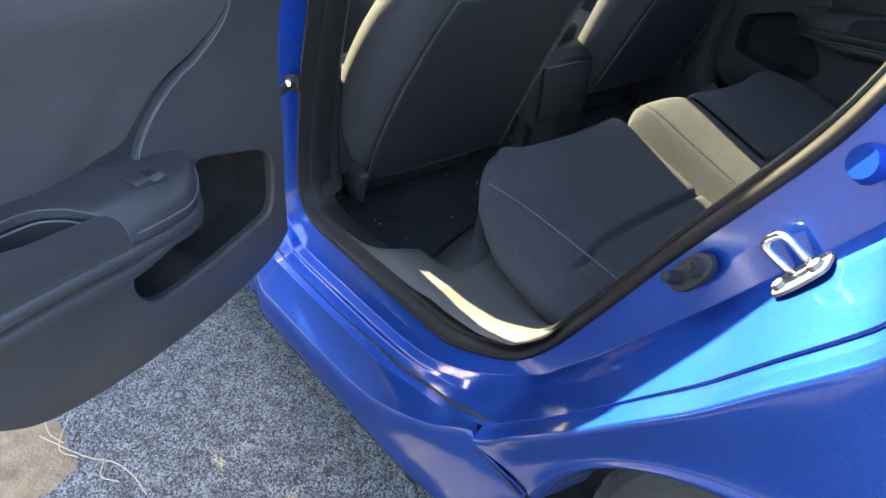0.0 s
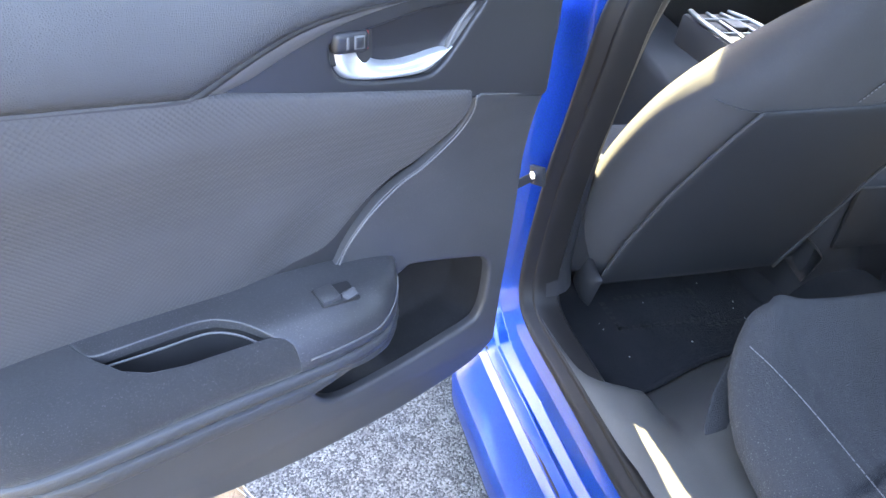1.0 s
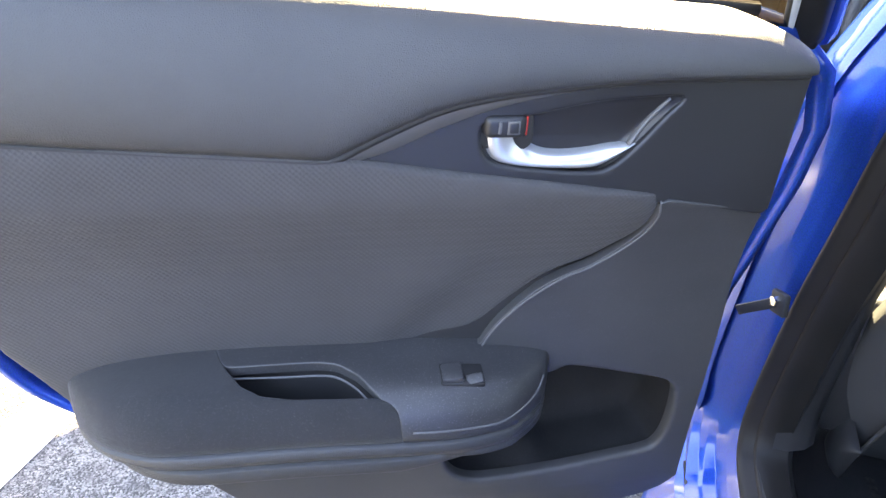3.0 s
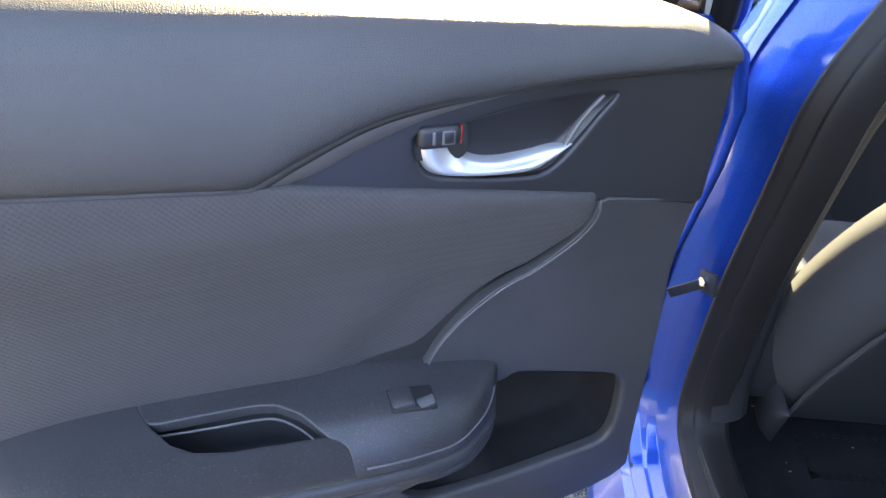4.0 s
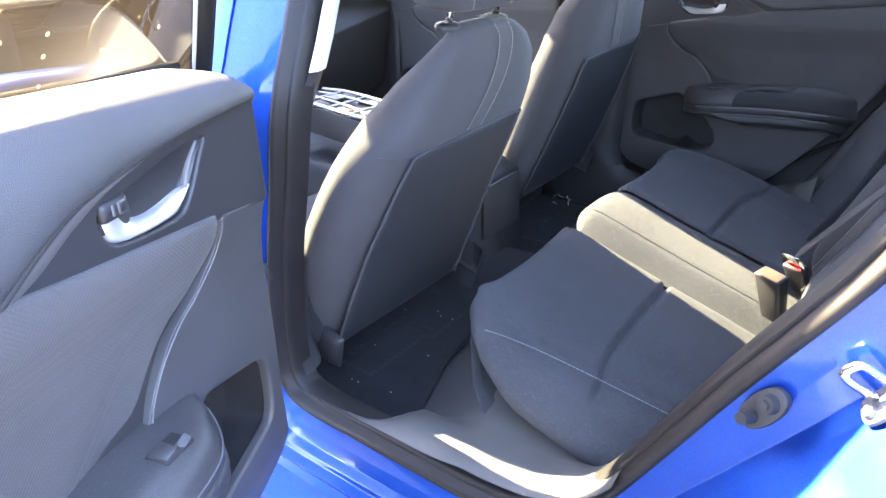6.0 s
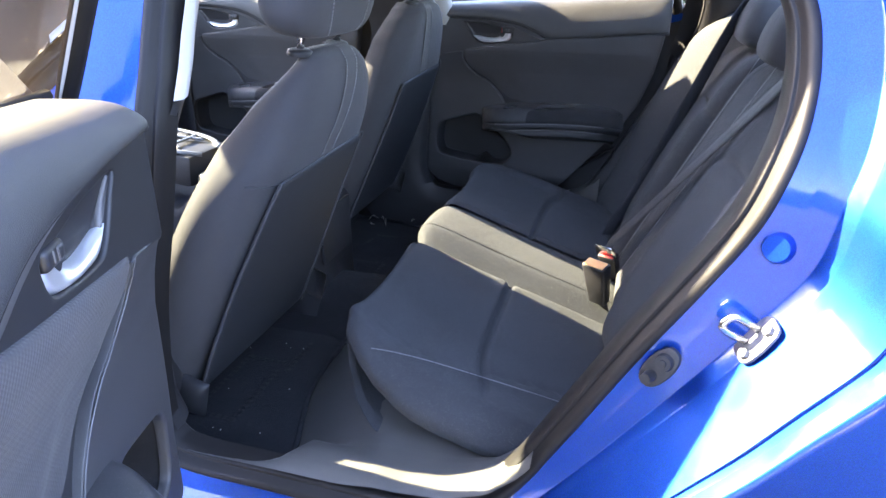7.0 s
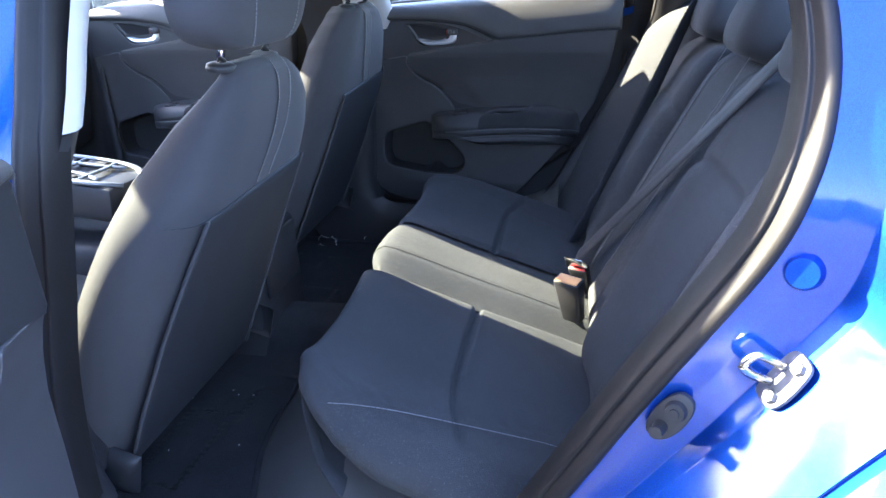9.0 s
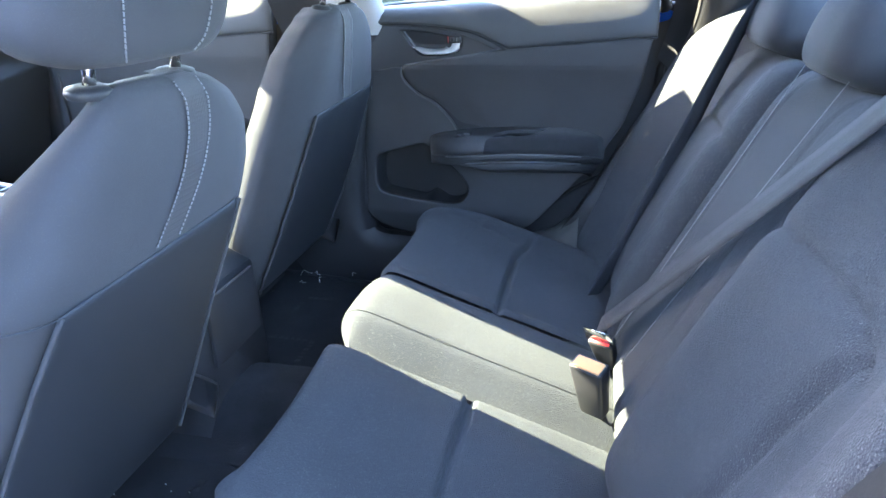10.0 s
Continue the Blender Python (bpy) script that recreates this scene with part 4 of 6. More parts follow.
def rear_door(root, s=1, full=True, frame=True, long=1.0):
    """A rear door in its own axes: along from the hinge, inwards, up. s = -1 builds the other hand."""
    fl = s < 0

    def at(u, n, z):
        return Vector((u * long, s * n, z))

    def low(z):
        return interp(z, [(0.33, 0.066), (0.402, 0.0875), (0.412, 0.0895), (0.50, 0.093), (0.65, 0.103), (0.72, 0.107), (0.76, 0.114), (0.79, 0.122), (0.815, 0.132), (0.83, 0.136)])
    # painted shell
    out = [(0.105, 0.95), (0.10, 0.60), (0.105, 0.40), (0.14, 0.345), (0.22, 0.325), (0.35, 0.318), (0.48, 0.325), (0.58, 0.36), (0.66, 0.425), (0.74, 0.482), (0.83, 0.535), (0.884, 0.592), (0.918, 0.69), (0.935, 0.82), (0.945, 0.965)]
    plate("door_shell", out, lambda a, b, h: at(a, -0.085 + h + 0.5 * lean(b + 0.05) + (0.05 if h < 0.01 and b < 0.45 else 0), b), 0.075, PAINT, root, "blue metallic painted door shell", r=0.012, seg=4)
    flange = PAINT if s > 0 else RUBBER
    band = curve_through([(u, 0, z) for u, z in out], 90, closed=True)
    mid = Vector((0.5, 0, 0.62))
    grid("shell_flange", [[at(p.x, -0.015, p.z), at(p.x, 0.020, p.z), at(*(lambda q: (q.x, 0.034, q.z))(p.lerp(mid, 0.012))), at(*(lambda q: (q.x, 0.036, q.z))(p.lerp(mid, 0.035))), at(*(lambda q: (q.x, 0.020, q.z))(p.lerp(mid, 0.05)))] for p in band],
         flange, root, "painted flange round the door", loop=True, flip=fl)
    # upper pad
    prof = [(0.0, 0.124), (0.08, 0.131), (0.28, 0.132), (0.50, 0.128), (0.70, 0.120), (0.82, 0.1125), (0.90, 0.104), (0.95, 0.092), (0.98, 0.075), (1.0, 0.046)]

    def pad(a, b, h):
        u = 0.158 + 0.742 * a
        zl, zu = interp(u, PAD_LOW), 0.964 + 0.042 * a - 0.016 * max(0, 1 - a / 0.08) ** 2
        return at(u, smooth_table(b, prof) + h, zl + (zu - zl) * b)
    puff("upper_pad", pad, 0.010, LEATHER, root, "grained black soft upper pad", nu=60, nv=30, p=14, back=0.004, flip=not fl)
    plate("trim_backing", [(0.162, 0.66), (0.45, 0.63), (0.78, 0.62), (0.835, 0.72), (0.865, 0.80), (0.88, 0.96), (0.18, 0.95), (0.162, 0.80)], lambda a, b, h: at(a, 0.05 + h, b), 0.045, BLACK, root, "dark carrier behind the door trim", r=0)
    if s < 0:
        plate("inner_skin", [(0.10, 0.29), (0.70, 0.29), (0.82, 0.45), (0.92, 0.58), (0.945, 0.70), (0.955, 0.82), (0.96, 0.97), (0.10, 0.96)], lambda a, b, h: at(a, -0.035 + h, b), 0.05, BLACK, root, "dark inner skin of the door", r=0)
    # handle bezel
    outer = [(u, interp(u, BEZEL_LOW) + 0.001) for u in np.linspace(0.165, 0.545, 14)] + [(u, interp(u, PAD_LOW) + 0.003) for u in np.linspace(0.540, 0.165, 22)]
    hole = rounded([(0.4335, 0.889), (0.4315, 0.868), (0.421, 0.856), (0.40, 0.851), (0.36, 0.8465), (0.328, 0.846), (0.311, 0.855), (0.295, 0.872), (0.279, 0.893), (0.265, 0.910), (0.275, 0.914), (0.31, 0.9125), (0.345, 0.909), (0.385, 0.901), (0.42, 0.894)], 90)
    face = lambda a, b, h: at(a, 0.1305 + h, b)
    trimmed("handle_bezel", outer, [hole], face, BEZEL, root, "satin black trim round the door handle", step=0.005, roll=0.002, wall=0.012, hole_roll=0.003, hole_wall=0.024)
    rows = []
    for i in range(25):
        f = i / 24
        row = []
        for a, b in hole[::2]:
            c, d = 0.352 + (a - 0.352) * f, 0.882 + (b - 0.882) * f
            deep = 0.011 * min(1, 1.6 * (1 - f ** 4)) * min(1, max(0.12, (0.916 - d) / 0.04))
            row.append(at(c, 0.1285 - deep, d))
        rows.append(row)
    grid("handle_recess", rows, BEZEL, root, "shallow black scoop behind the lever", ring=True)
    rows = []
    for u in np.linspace(0.5465, 0.168, 60):
        w = smooth_table(u, [(0.165, 0.0005), (0.30, 0.0005), (0.36, 0.0012), (0.42, 0.006), (0.46, 0.011), (0.50, 0.012), (0.53, 0.006), (0.547, 0.0)])
        z = interp(u, PAD_LOW)
        rows.append([at(u, 0.1365, z + 0.001), at(u, 0.1355, z - 0.001), at(u, 0.1328, z - 0.001 - w), at(u, 0.1298, z - 0.002 - w)])
    # The bevel is coloured paler than the bezel, as if lit.
    grid("bezel_edge", rows, GREYTRIM, root, "bevel of the handle trim, painted grey for the light it catches", flip=not fl)
    # A black tube along the seam stands in for the shadow under the pad.
    tube("pad_shadow_line", [at(u, 0.1345, interp(u, PAD_LOW) + 0.0025) for u in np.linspace(0.17, 0.90, 40)], 0.0035, BLACK, root, "black tube painting the shadow in the seam under the upper pad", n=90, seg=6)
    for k, (a, b, r, m) in enumerate((((0.279, 0.909), (0.305, 0.868), 0.0042, SILVER if full else GREYTRIM), ((0.2685, 0.911), (0.297, 0.869), 0.0016, GREYTRIM))):
        tube("recess_rib", [at(a[0], 0.1255, a[1]), at((a[0] + b[0]) / 2 + 0.002, 0.1215, (a[1] + b[1]) / 2 - 0.001), at(b[0], 0.121, b[1])], r, GREYTRIM, root, "grey rib beside the handle", n=14, seg=8, flat=0.5)
    # lever
    under = curve_through([(0.4315, 0.884, 0), (0.4285, 0.868, 0), (0.4205, 0.8575, 0), (0.402, 0.8525, 0), (0.365, 0.8495, 0), (0.333, 0.8495, 0), (0.317, 0.857, 0), (0.300, 0.8705, 0)], 48)
    over = curve_through([(0.393, 0.8835, 0), (0.389, 0.8755, 0), (0.3775, 0.868, 0), (0.360, 0.8655, 0), (0.340, 0.8675, 0), (0.322, 0.8705, 0), (0.300, 0.8712, 0)], 48)
    rows = []
    for a, b in zip(under, over):
        row = []
        for k in range(13):
            f = k / 12
            q = a.lerp(b, f)
            rise = (1 - abs(2 * f - 1) ** 3.2) ** 0.5
            row.append(at(q.x, 0.113 + 0.021 * rise - 0.9 * (q.x - 0.37) ** 2 - 0.010 * f, q.y))
        rows.append(row)
    grid("handle_lever", rows, SILVER, root, "satin silver door release lever")
    plate("lock_recess", rounded([(0.4335, 0.896), (0.435, 0.885), (0.430, 0.870), (0.40, 0.866), (0.388, 0.873), (0.3885, 0.890), (0.391, 0.9005), (0.41, 0.900)], 40), lambda a, b, h: at(a, 0.120 + h, b), 0.006, BLACK, root, "black recess round the lock button", r=0.002)
    btn = block("lock_button", (0.034, 0.016, 0.0185), (0.4125, s * 0.1265, 0.8885), BEZEL, root, "black door lock button", r=0.0055, seg=4)
    block("lock_mark", (0.0016, 0.012, 0.015), (0.3942, s * 0.1215, 0.8875), RED, root, "red lock mark", r=0.0005)
    block("lock_symbol", (0.010, 0.002, 0.011), (0.4065, s * 0.1343, 0.8885), GREYTRIM, btn, r=0.001)
    block("lock_symbol", (0.0075, 0.002, 0.0085), (0.4065, s * 0.1349, 0.8885), BEZEL, btn, r=0.001)
    block("lock_symbol", (0.0028, 0.002, 0.010), (0.4175, s * 0.1343, 0.8885), GREYTRIM, btn, r=0.001)
    # woven insert
    edge = [(0.59, 0.782), (0.61, 0.795), (0.647, 0.818), (0.678, 0.837), (0.78, 0.872), (0.90, 0.892)]
    seam_u = sorted((z, u) for u, z in SEAM)

    def insert(a, b, h):
        zr = 0.648 + 0.175 * b
        ur, ul = interp(zr, seam_u), interp(0.60 + 0.293 * b, edge)
        u = ur + (ul - ur) * a
        top = interp(u, BEZEL_LOW) if u < 0.54 else interp(u, PAD_LOW)
        zb = 0.648 - 0.05 * ease((u - 0.66) / 0.10)
        z = zb + (top + 0.008 - zb) * b
        n = interp(z, [(0.64, 0.099), (0.70, 0.103), (0.76, 0.111), (0.79, 0.120), (0.815, 0.130), (0.83, 0.134), (0.87, 0.136)])
        q = (u - 0.414) - 0.10 * min(1, max(0, (0.78 - z) / 0.13)) ** 1.5
        n -= 0.009 * (1 / (1 + math.exp(q * 90))) * min(1, max(0, (0.79 - z) / 0.07))
        return at(u, n + h, z)
    puff("woven_insert", insert, 0.003, WEAVE, root, "dark woven fabric door insert", nu=80, nv=50, p=26, back=0.005, flip=not fl)
    tube("insert_piping", [at(u - 0.001, interp(z, [(0.66, 0.1045), (0.70, 0.1065), (0.75, 0.1130), (0.79, 0.1235), (0.825, 0.1365)]), z) for u, z in SEAM], 0.0010, GREYTRIM, root, "thin grey piping along the insert", n=50, seg=8)
    # lower panel with its pocket
    outer = [(0.166, 0.806), (0.19, 0.809), (0.266, 0.821)] + SEAM[1:] + [(0.43, 0.652), (0.55, 0.64), (0.68, 0.62), (0.79, 0.60), (0.772, 0.575), (0.71, 0.503), (0.66, 0.444), (0.626, 0.405), (0.60, 0.38), (0.569, 0.361), (0.53, 0.349),
             (0.492, 0.341), (0.44, 0.334), (0.397, 0.331), (0.34, 0.332), (0.282, 0.335), (0.24, 0.343), (0.205, 0.352), (0.17, 0.366), (0.148, 0.385), (0.136, 0.412), (0.140, 0.47), (0.148, 0.60), (0.158, 0.714)]
    trimmed("lower_panel", outer, [POCKET_RIM], lambda a, b, h: at(a, low(b) + h, b), PLASTIC, root, "black moulded lower door panel with a pocket", step=0.009, roll=0.0015, wall=0.012, hole_roll=0.005, hole_wall=0.014)
    # the pocket's lining: a deep tub with a bump in its floor, its colour darkened as shade
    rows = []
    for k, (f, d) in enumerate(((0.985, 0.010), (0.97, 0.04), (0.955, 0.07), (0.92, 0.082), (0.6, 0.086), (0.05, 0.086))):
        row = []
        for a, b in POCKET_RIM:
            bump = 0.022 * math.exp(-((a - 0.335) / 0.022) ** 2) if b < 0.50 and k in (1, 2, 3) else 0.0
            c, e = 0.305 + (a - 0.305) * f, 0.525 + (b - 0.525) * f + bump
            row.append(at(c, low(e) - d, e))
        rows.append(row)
    grid("pocket_lining", rows, POCKET_SHADE if full else TRIM, root, "lining of the door pocket, coloured darker for its deep shade", ring=True)
    # armrest
    def section(u):
        t = max(0.0, min(1.0, (0.797 - u) / 0.06))
        end = math.sqrt(max(0.0, 1 - (1 - t) ** 2.2))
        nf = smooth_table(u, [(0.332, 0.100), (0.342, 0.122), (0.355, 0.139), (0.370, 0.153), (0.39, 0.167), (0.43, 0.178), (0.487, 0.183), (0.62, 0.184), (0.697, 0.181), (0.738, 0.166), (0.763, 0.147), (0.78, 0.127), (0.79, 0.110), (0.798, 0.092)])
        zt = smooth_table(u, [(0.33, 0.640), (0.36, 0.648), (0.41, 0.655), (0.552, 0.667), (0.671, 0.669), (0.732, 0.664), (0.80, 0.652)])
        th = interp(u, [(0.33, 0.072), (0.40, 0.078), (0.44, 0.084), (0.48, 0.105), (0.52, 0.115), (0.70, 0.115), (0.797, 0.10)])
        return zt - 0.014 * (1 - end), nf, th

    def top(u, b, h):
        """The armrest's skin: b runs from the door (0) over the top to the front edge (0.1) and under it."""
        zt, nf, _ = section(min(max(u, 0.333), 0.7965))
        r = max(0.0, b) * 10
        drop = smooth_table(r, [(0, 0.0), (0.3, 0.003), (0.6, 0.006), (0.78, 0.011), (0.90, 0.021), (0.97, 0.033), (1.0, 0.043), (1.15, 0.058)])
        n = 0.088 + (nf - 0.088) * min(1.0, r) - 0.006 * max(0.0, (r - 1) / 0.15) ** 2
        k = smooth_table(r, [(0, 0.0), (0.7, 0.1), (0.9, 0.6), (1.0, 1.0), (1.15, 1.0)])
        return at(u, n + h * k, zt - drop + h * (1 - k))
    cloth = [(0.6645, -0.004), (0.656, 0.025), (0.647, 0.045), (0.633, 0.066), (0.615, 0.077), (0.588, 0.0815), (0.55, 0.0825), (0.514, 0.083), (0.5035, 0.086), (0.4975, 0.092), (0.495, 0.10), (0.494, 0.114), (0.7955, 0.114), (0.7965, 0.08), (0.7965, 0.03), (0.7955, -0.004)]
    hard = [(0.6615, -0.004), (0.6525, 0.028), (0.648, 0.037), (0.642, 0.0395), (0.60, 0.039), (0.565, 0.0385), (0.5475, 0.042), (0.530, 0.056), (0.517, 0.074), (0.5105, 0.0815), (0.503, 0.0845), (0.496, 0.0905), (0.4925, 0.10), (0.4915, 0.114), (0.334, 0.114), (0.334, -0.004)]
    cup = [(0.6525, 0.028), (0.60, 0.036), (0.565, 0.0355), (0.545, 0.040), (0.528, 0.055), (0.514, 0.074), (0.508, 0.085), (0.55, 0.0845), (0.588, 0.0835), (0.615, 0.079), (0.634, 0.068), (0.648, 0.047)]
    trimmed("armrest_pad", cloth, [], top, SUEDE, root, "padded cloth armrest top", step=0.0045, roll=0.0022, wall=0.010)
    trimmed("switch_panel", hard, [], top, SWITCHPANEL, root, "black plastic switch panel with the pull cup's rim", step=0.0045, roll=0.0015, wall=0.010)
    if full:
        # A pale tube stands in for the highlight along the panel's front edge.
        tube("panel_edge", [top(u, b, 0.0008) for u, b in ((0.484, 0.0985), (0.46, 0.0985), (0.43, 0.0985), (0.40, 0.0985), (0.375, 0.0975), (0.356, 0.095), (0.346, 0.088))], 0.0011, GREYTRIM, root, "pale line painting the light caught on the switch panel's edge", n=30, seg=6)
        ring = rounded(cup, 80)
        ca, cb = 0.575, 0.062
        tub = [[top(ca + (a - ca) * f, cb + (b - cb) * f, 0) - Vector((0, 0, d)) for a, b in ring] for f, d in ((1.04, 0.004), (1.0, 0.012), (0.97, 0.016), (0.95, 0.045), (0.8, 0.054), (0.02, 0.056))]
        grid("pull_cup", tub, BLACK, root, "black hollow of the pull cup", ring=True)
        tube("cup_line", [top(a, b, 0) - Vector((0, 0, 0.011)) for a, b in ((0.645, 0.0435), (0.60, 0.0455), (0.565, 0.0455), (0.549, 0.049), (0.534, 0.061), (0.522, 0.076))], 0.0011, GREYTRIM, root, "thin pale line inside the pull cup", n=30, seg=6)
    if not full:
        for dn, dz in ((0.003, 0.056), (-0.006, 0.077)):
            tube("armrest_line", [at(u, section(u)[1] + dn, section(u)[0] - dz) for u in np.linspace(0.39, 0.74, 10)], 0.0022, GREYTRIM, root, "pale line along the armrest", n=24, seg=6)
    rows = []
    for u in np.linspace(0.334, 0.7965, 80):
        zt, nf, th = section(u)
        nf = max(nf, 0.094)
        g = ease((u - 0.41) / 0.10)
        rows.append([at(u - 0.55 * max(0.0, zt - 0.055 - q) * ease((u - 0.55) / 0.2), p, q) for p, q in folded2([(nf - 0.012, zt - 0.052), (nf + 0.0005, zt - 0.055), (nf + 0.002, zt - 0.063), (nf - 0.002, zt - 0.071), (nf - 0.017 * g, zt - 0.074), (nf - 0.017 * g, zt - 0.078), (nf - 0.006, zt - 0.079 - 0.002 * g), (nf - 0.006, zt - 0.080 - 0.016 * g), (nf - 0.018, zt - 0.081 - 0.022 * g), (nf - 0.045, zt - max(th, 0.083)), (0.082, zt - th - 0.012 * g)])])
    grid("armrest_base", rows, LEATHER, root, "black grained armrest base with two ridges", flip=not fl)
    # window switch
    c = top(0.4345, 0.060, 0)
    block("switch_frame", (0.042, 0.026, 0.006), (c.x, c.y, c.z - 0.0015), BLACK, root, "recessed window switch frame", r=0.002, turn=(s * -7, -5, 0))
    block("switch_frame", (0.016, 0.010, 0.004), (c.x - 0.011 * long, c.y + s * 0.008, c.z + 0.0005), SWITCHPANEL, root, "sloping scoop beside the switch", r=0.0015, turn=(s * -30, 12, 0))
    block("window_switch", (0.020, 0.0215, 0.009), (c.x + 0.009 * long, c.y, c.z + 0.0015), SWITCHPANEL, root, "black window switch", r=0.0025, turn=(s * -7, 4, 0))
    if not frame:
        return
    # window frame and glass
    f = [at(0.095, 0.020, 0.935), at(0.122, 0.052, 0.99), at(0.172, 0.112, 1.10), at(0.215, 0.175, 1.22), at(0.24, 0.205, 1.275), at(0.30, 0.225, 1.305), at(0.42, 0.235, 1.32), at(0.56, 0.22, 1.295), at(0.70, 0.17, 1.215), at(0.82, 0.105, 1.10), at(0.90, 0.055, 1.0), at(0.92, 0.03, 0.95)]
    tube("window_frame", f, 0.016, RUBBER, root, "black window frame of the door", n=60, flat=1.2)
    if s > 0:
        tube("frame_edge", [at(p.x / long - 0.026 * (1 if p.x < 0.3 else -1 if p.x > 0.5 else 0), s * p.y - 0.022, p.z + (0.018 if 0.3 <= p.x <= 0.5 else 0)) for p in f], 0.020, PAINT, root, "blue painted edge of the window frame", n=60)
    tube("glass_run", [p + Vector((0.020 if p.x < 0.3 else -0.016, 0.0, -0.004)) for p in f[:5]], 0.006, LIGHTGREY, root, "pale edge of the glass run", n=20)
    ro = [[at(u, 0.026 + 0.55 * (z - 0.93), z) for u in np.linspace(0.108 + 0.5 * (z - 0.945), 0.90 - 0.9 * max(0, z - 0.98), 8)] for z in np.linspace(0.93, 1.30, 8)]
    pane = grid("window_pane", ro, DUSTY if full else GLASS, root, "clear window glass with dust and water spots")
    pane.visible_shadow = False
    if not full:
        return
    tube("waist_seal", [at(u, 0.044, 0.962 + 0.05 * (u - 0.16)) for u in np.linspace(0.17, 0.90, 8)], 0.007, RUBBER, root, "black seal along the foot of the glass", n=20)
    tube("shell_seal", [at(u, 0.030, z) for u, z in [(0.125, 0.93), (0.118, 0.6), (0.122, 0.41), (0.16, 0.352), (0.25, 0.333), (0.4, 0.326), (0.5, 0.337), (0.58, 0.370)]], 0.007, RUBBER, root, "black rubber edge seal", n=60)


OPEN_DOOR = thing("rear_door", "open blue rear car door with black trim and a silver handle", "car door", at=pose(0.021, 0.087, 0, 0, 0, -66.8))
rear_door(OPEN_DOOR, 1)
FAR_DOOR = thing("rear_door", "shut rear car door with dark trim and a silver handle", "car door", at=pose(-0.122, 2 * MID - 0.085, 0.017))
rear_door(FAR_DOOR, -1, full=False)
FAR_FRONT = thing("front_door", "shut front passenger door with dark trim and a silver handle", "car door", at=pose(-1.11, 2 * MID - 0.075, 0.035))
rear_door(FAR_FRONT, -1, full=False)
rows = [[Vector((-1.135 - 0.04 * (y - 0.02), y, z)) for y in (-0.004, 0.02, 0.12, 0.24)] for z in np.linspace(0.24, 0.95, 6)]
grid("hinge_pillar", rows, PAINT, CAR, "blue painted hinge pillar behind the open front door", thick=0.01)
NEAR_FRONT = thing("front_door", "open blue front car door ahead of the rear door", "car door", at=pose(-1.15, 0.05, 0, 0, 0, -71))
rear_door(NEAR_FRONT, 1, full=False, long=1.3)
block("door_end", (0.10, 0.19, 0.58), (0.17, 0.0, 0.66), PAINT, NEAR_FRONT, "blue end face of the door beside its hinges", r=0.01)


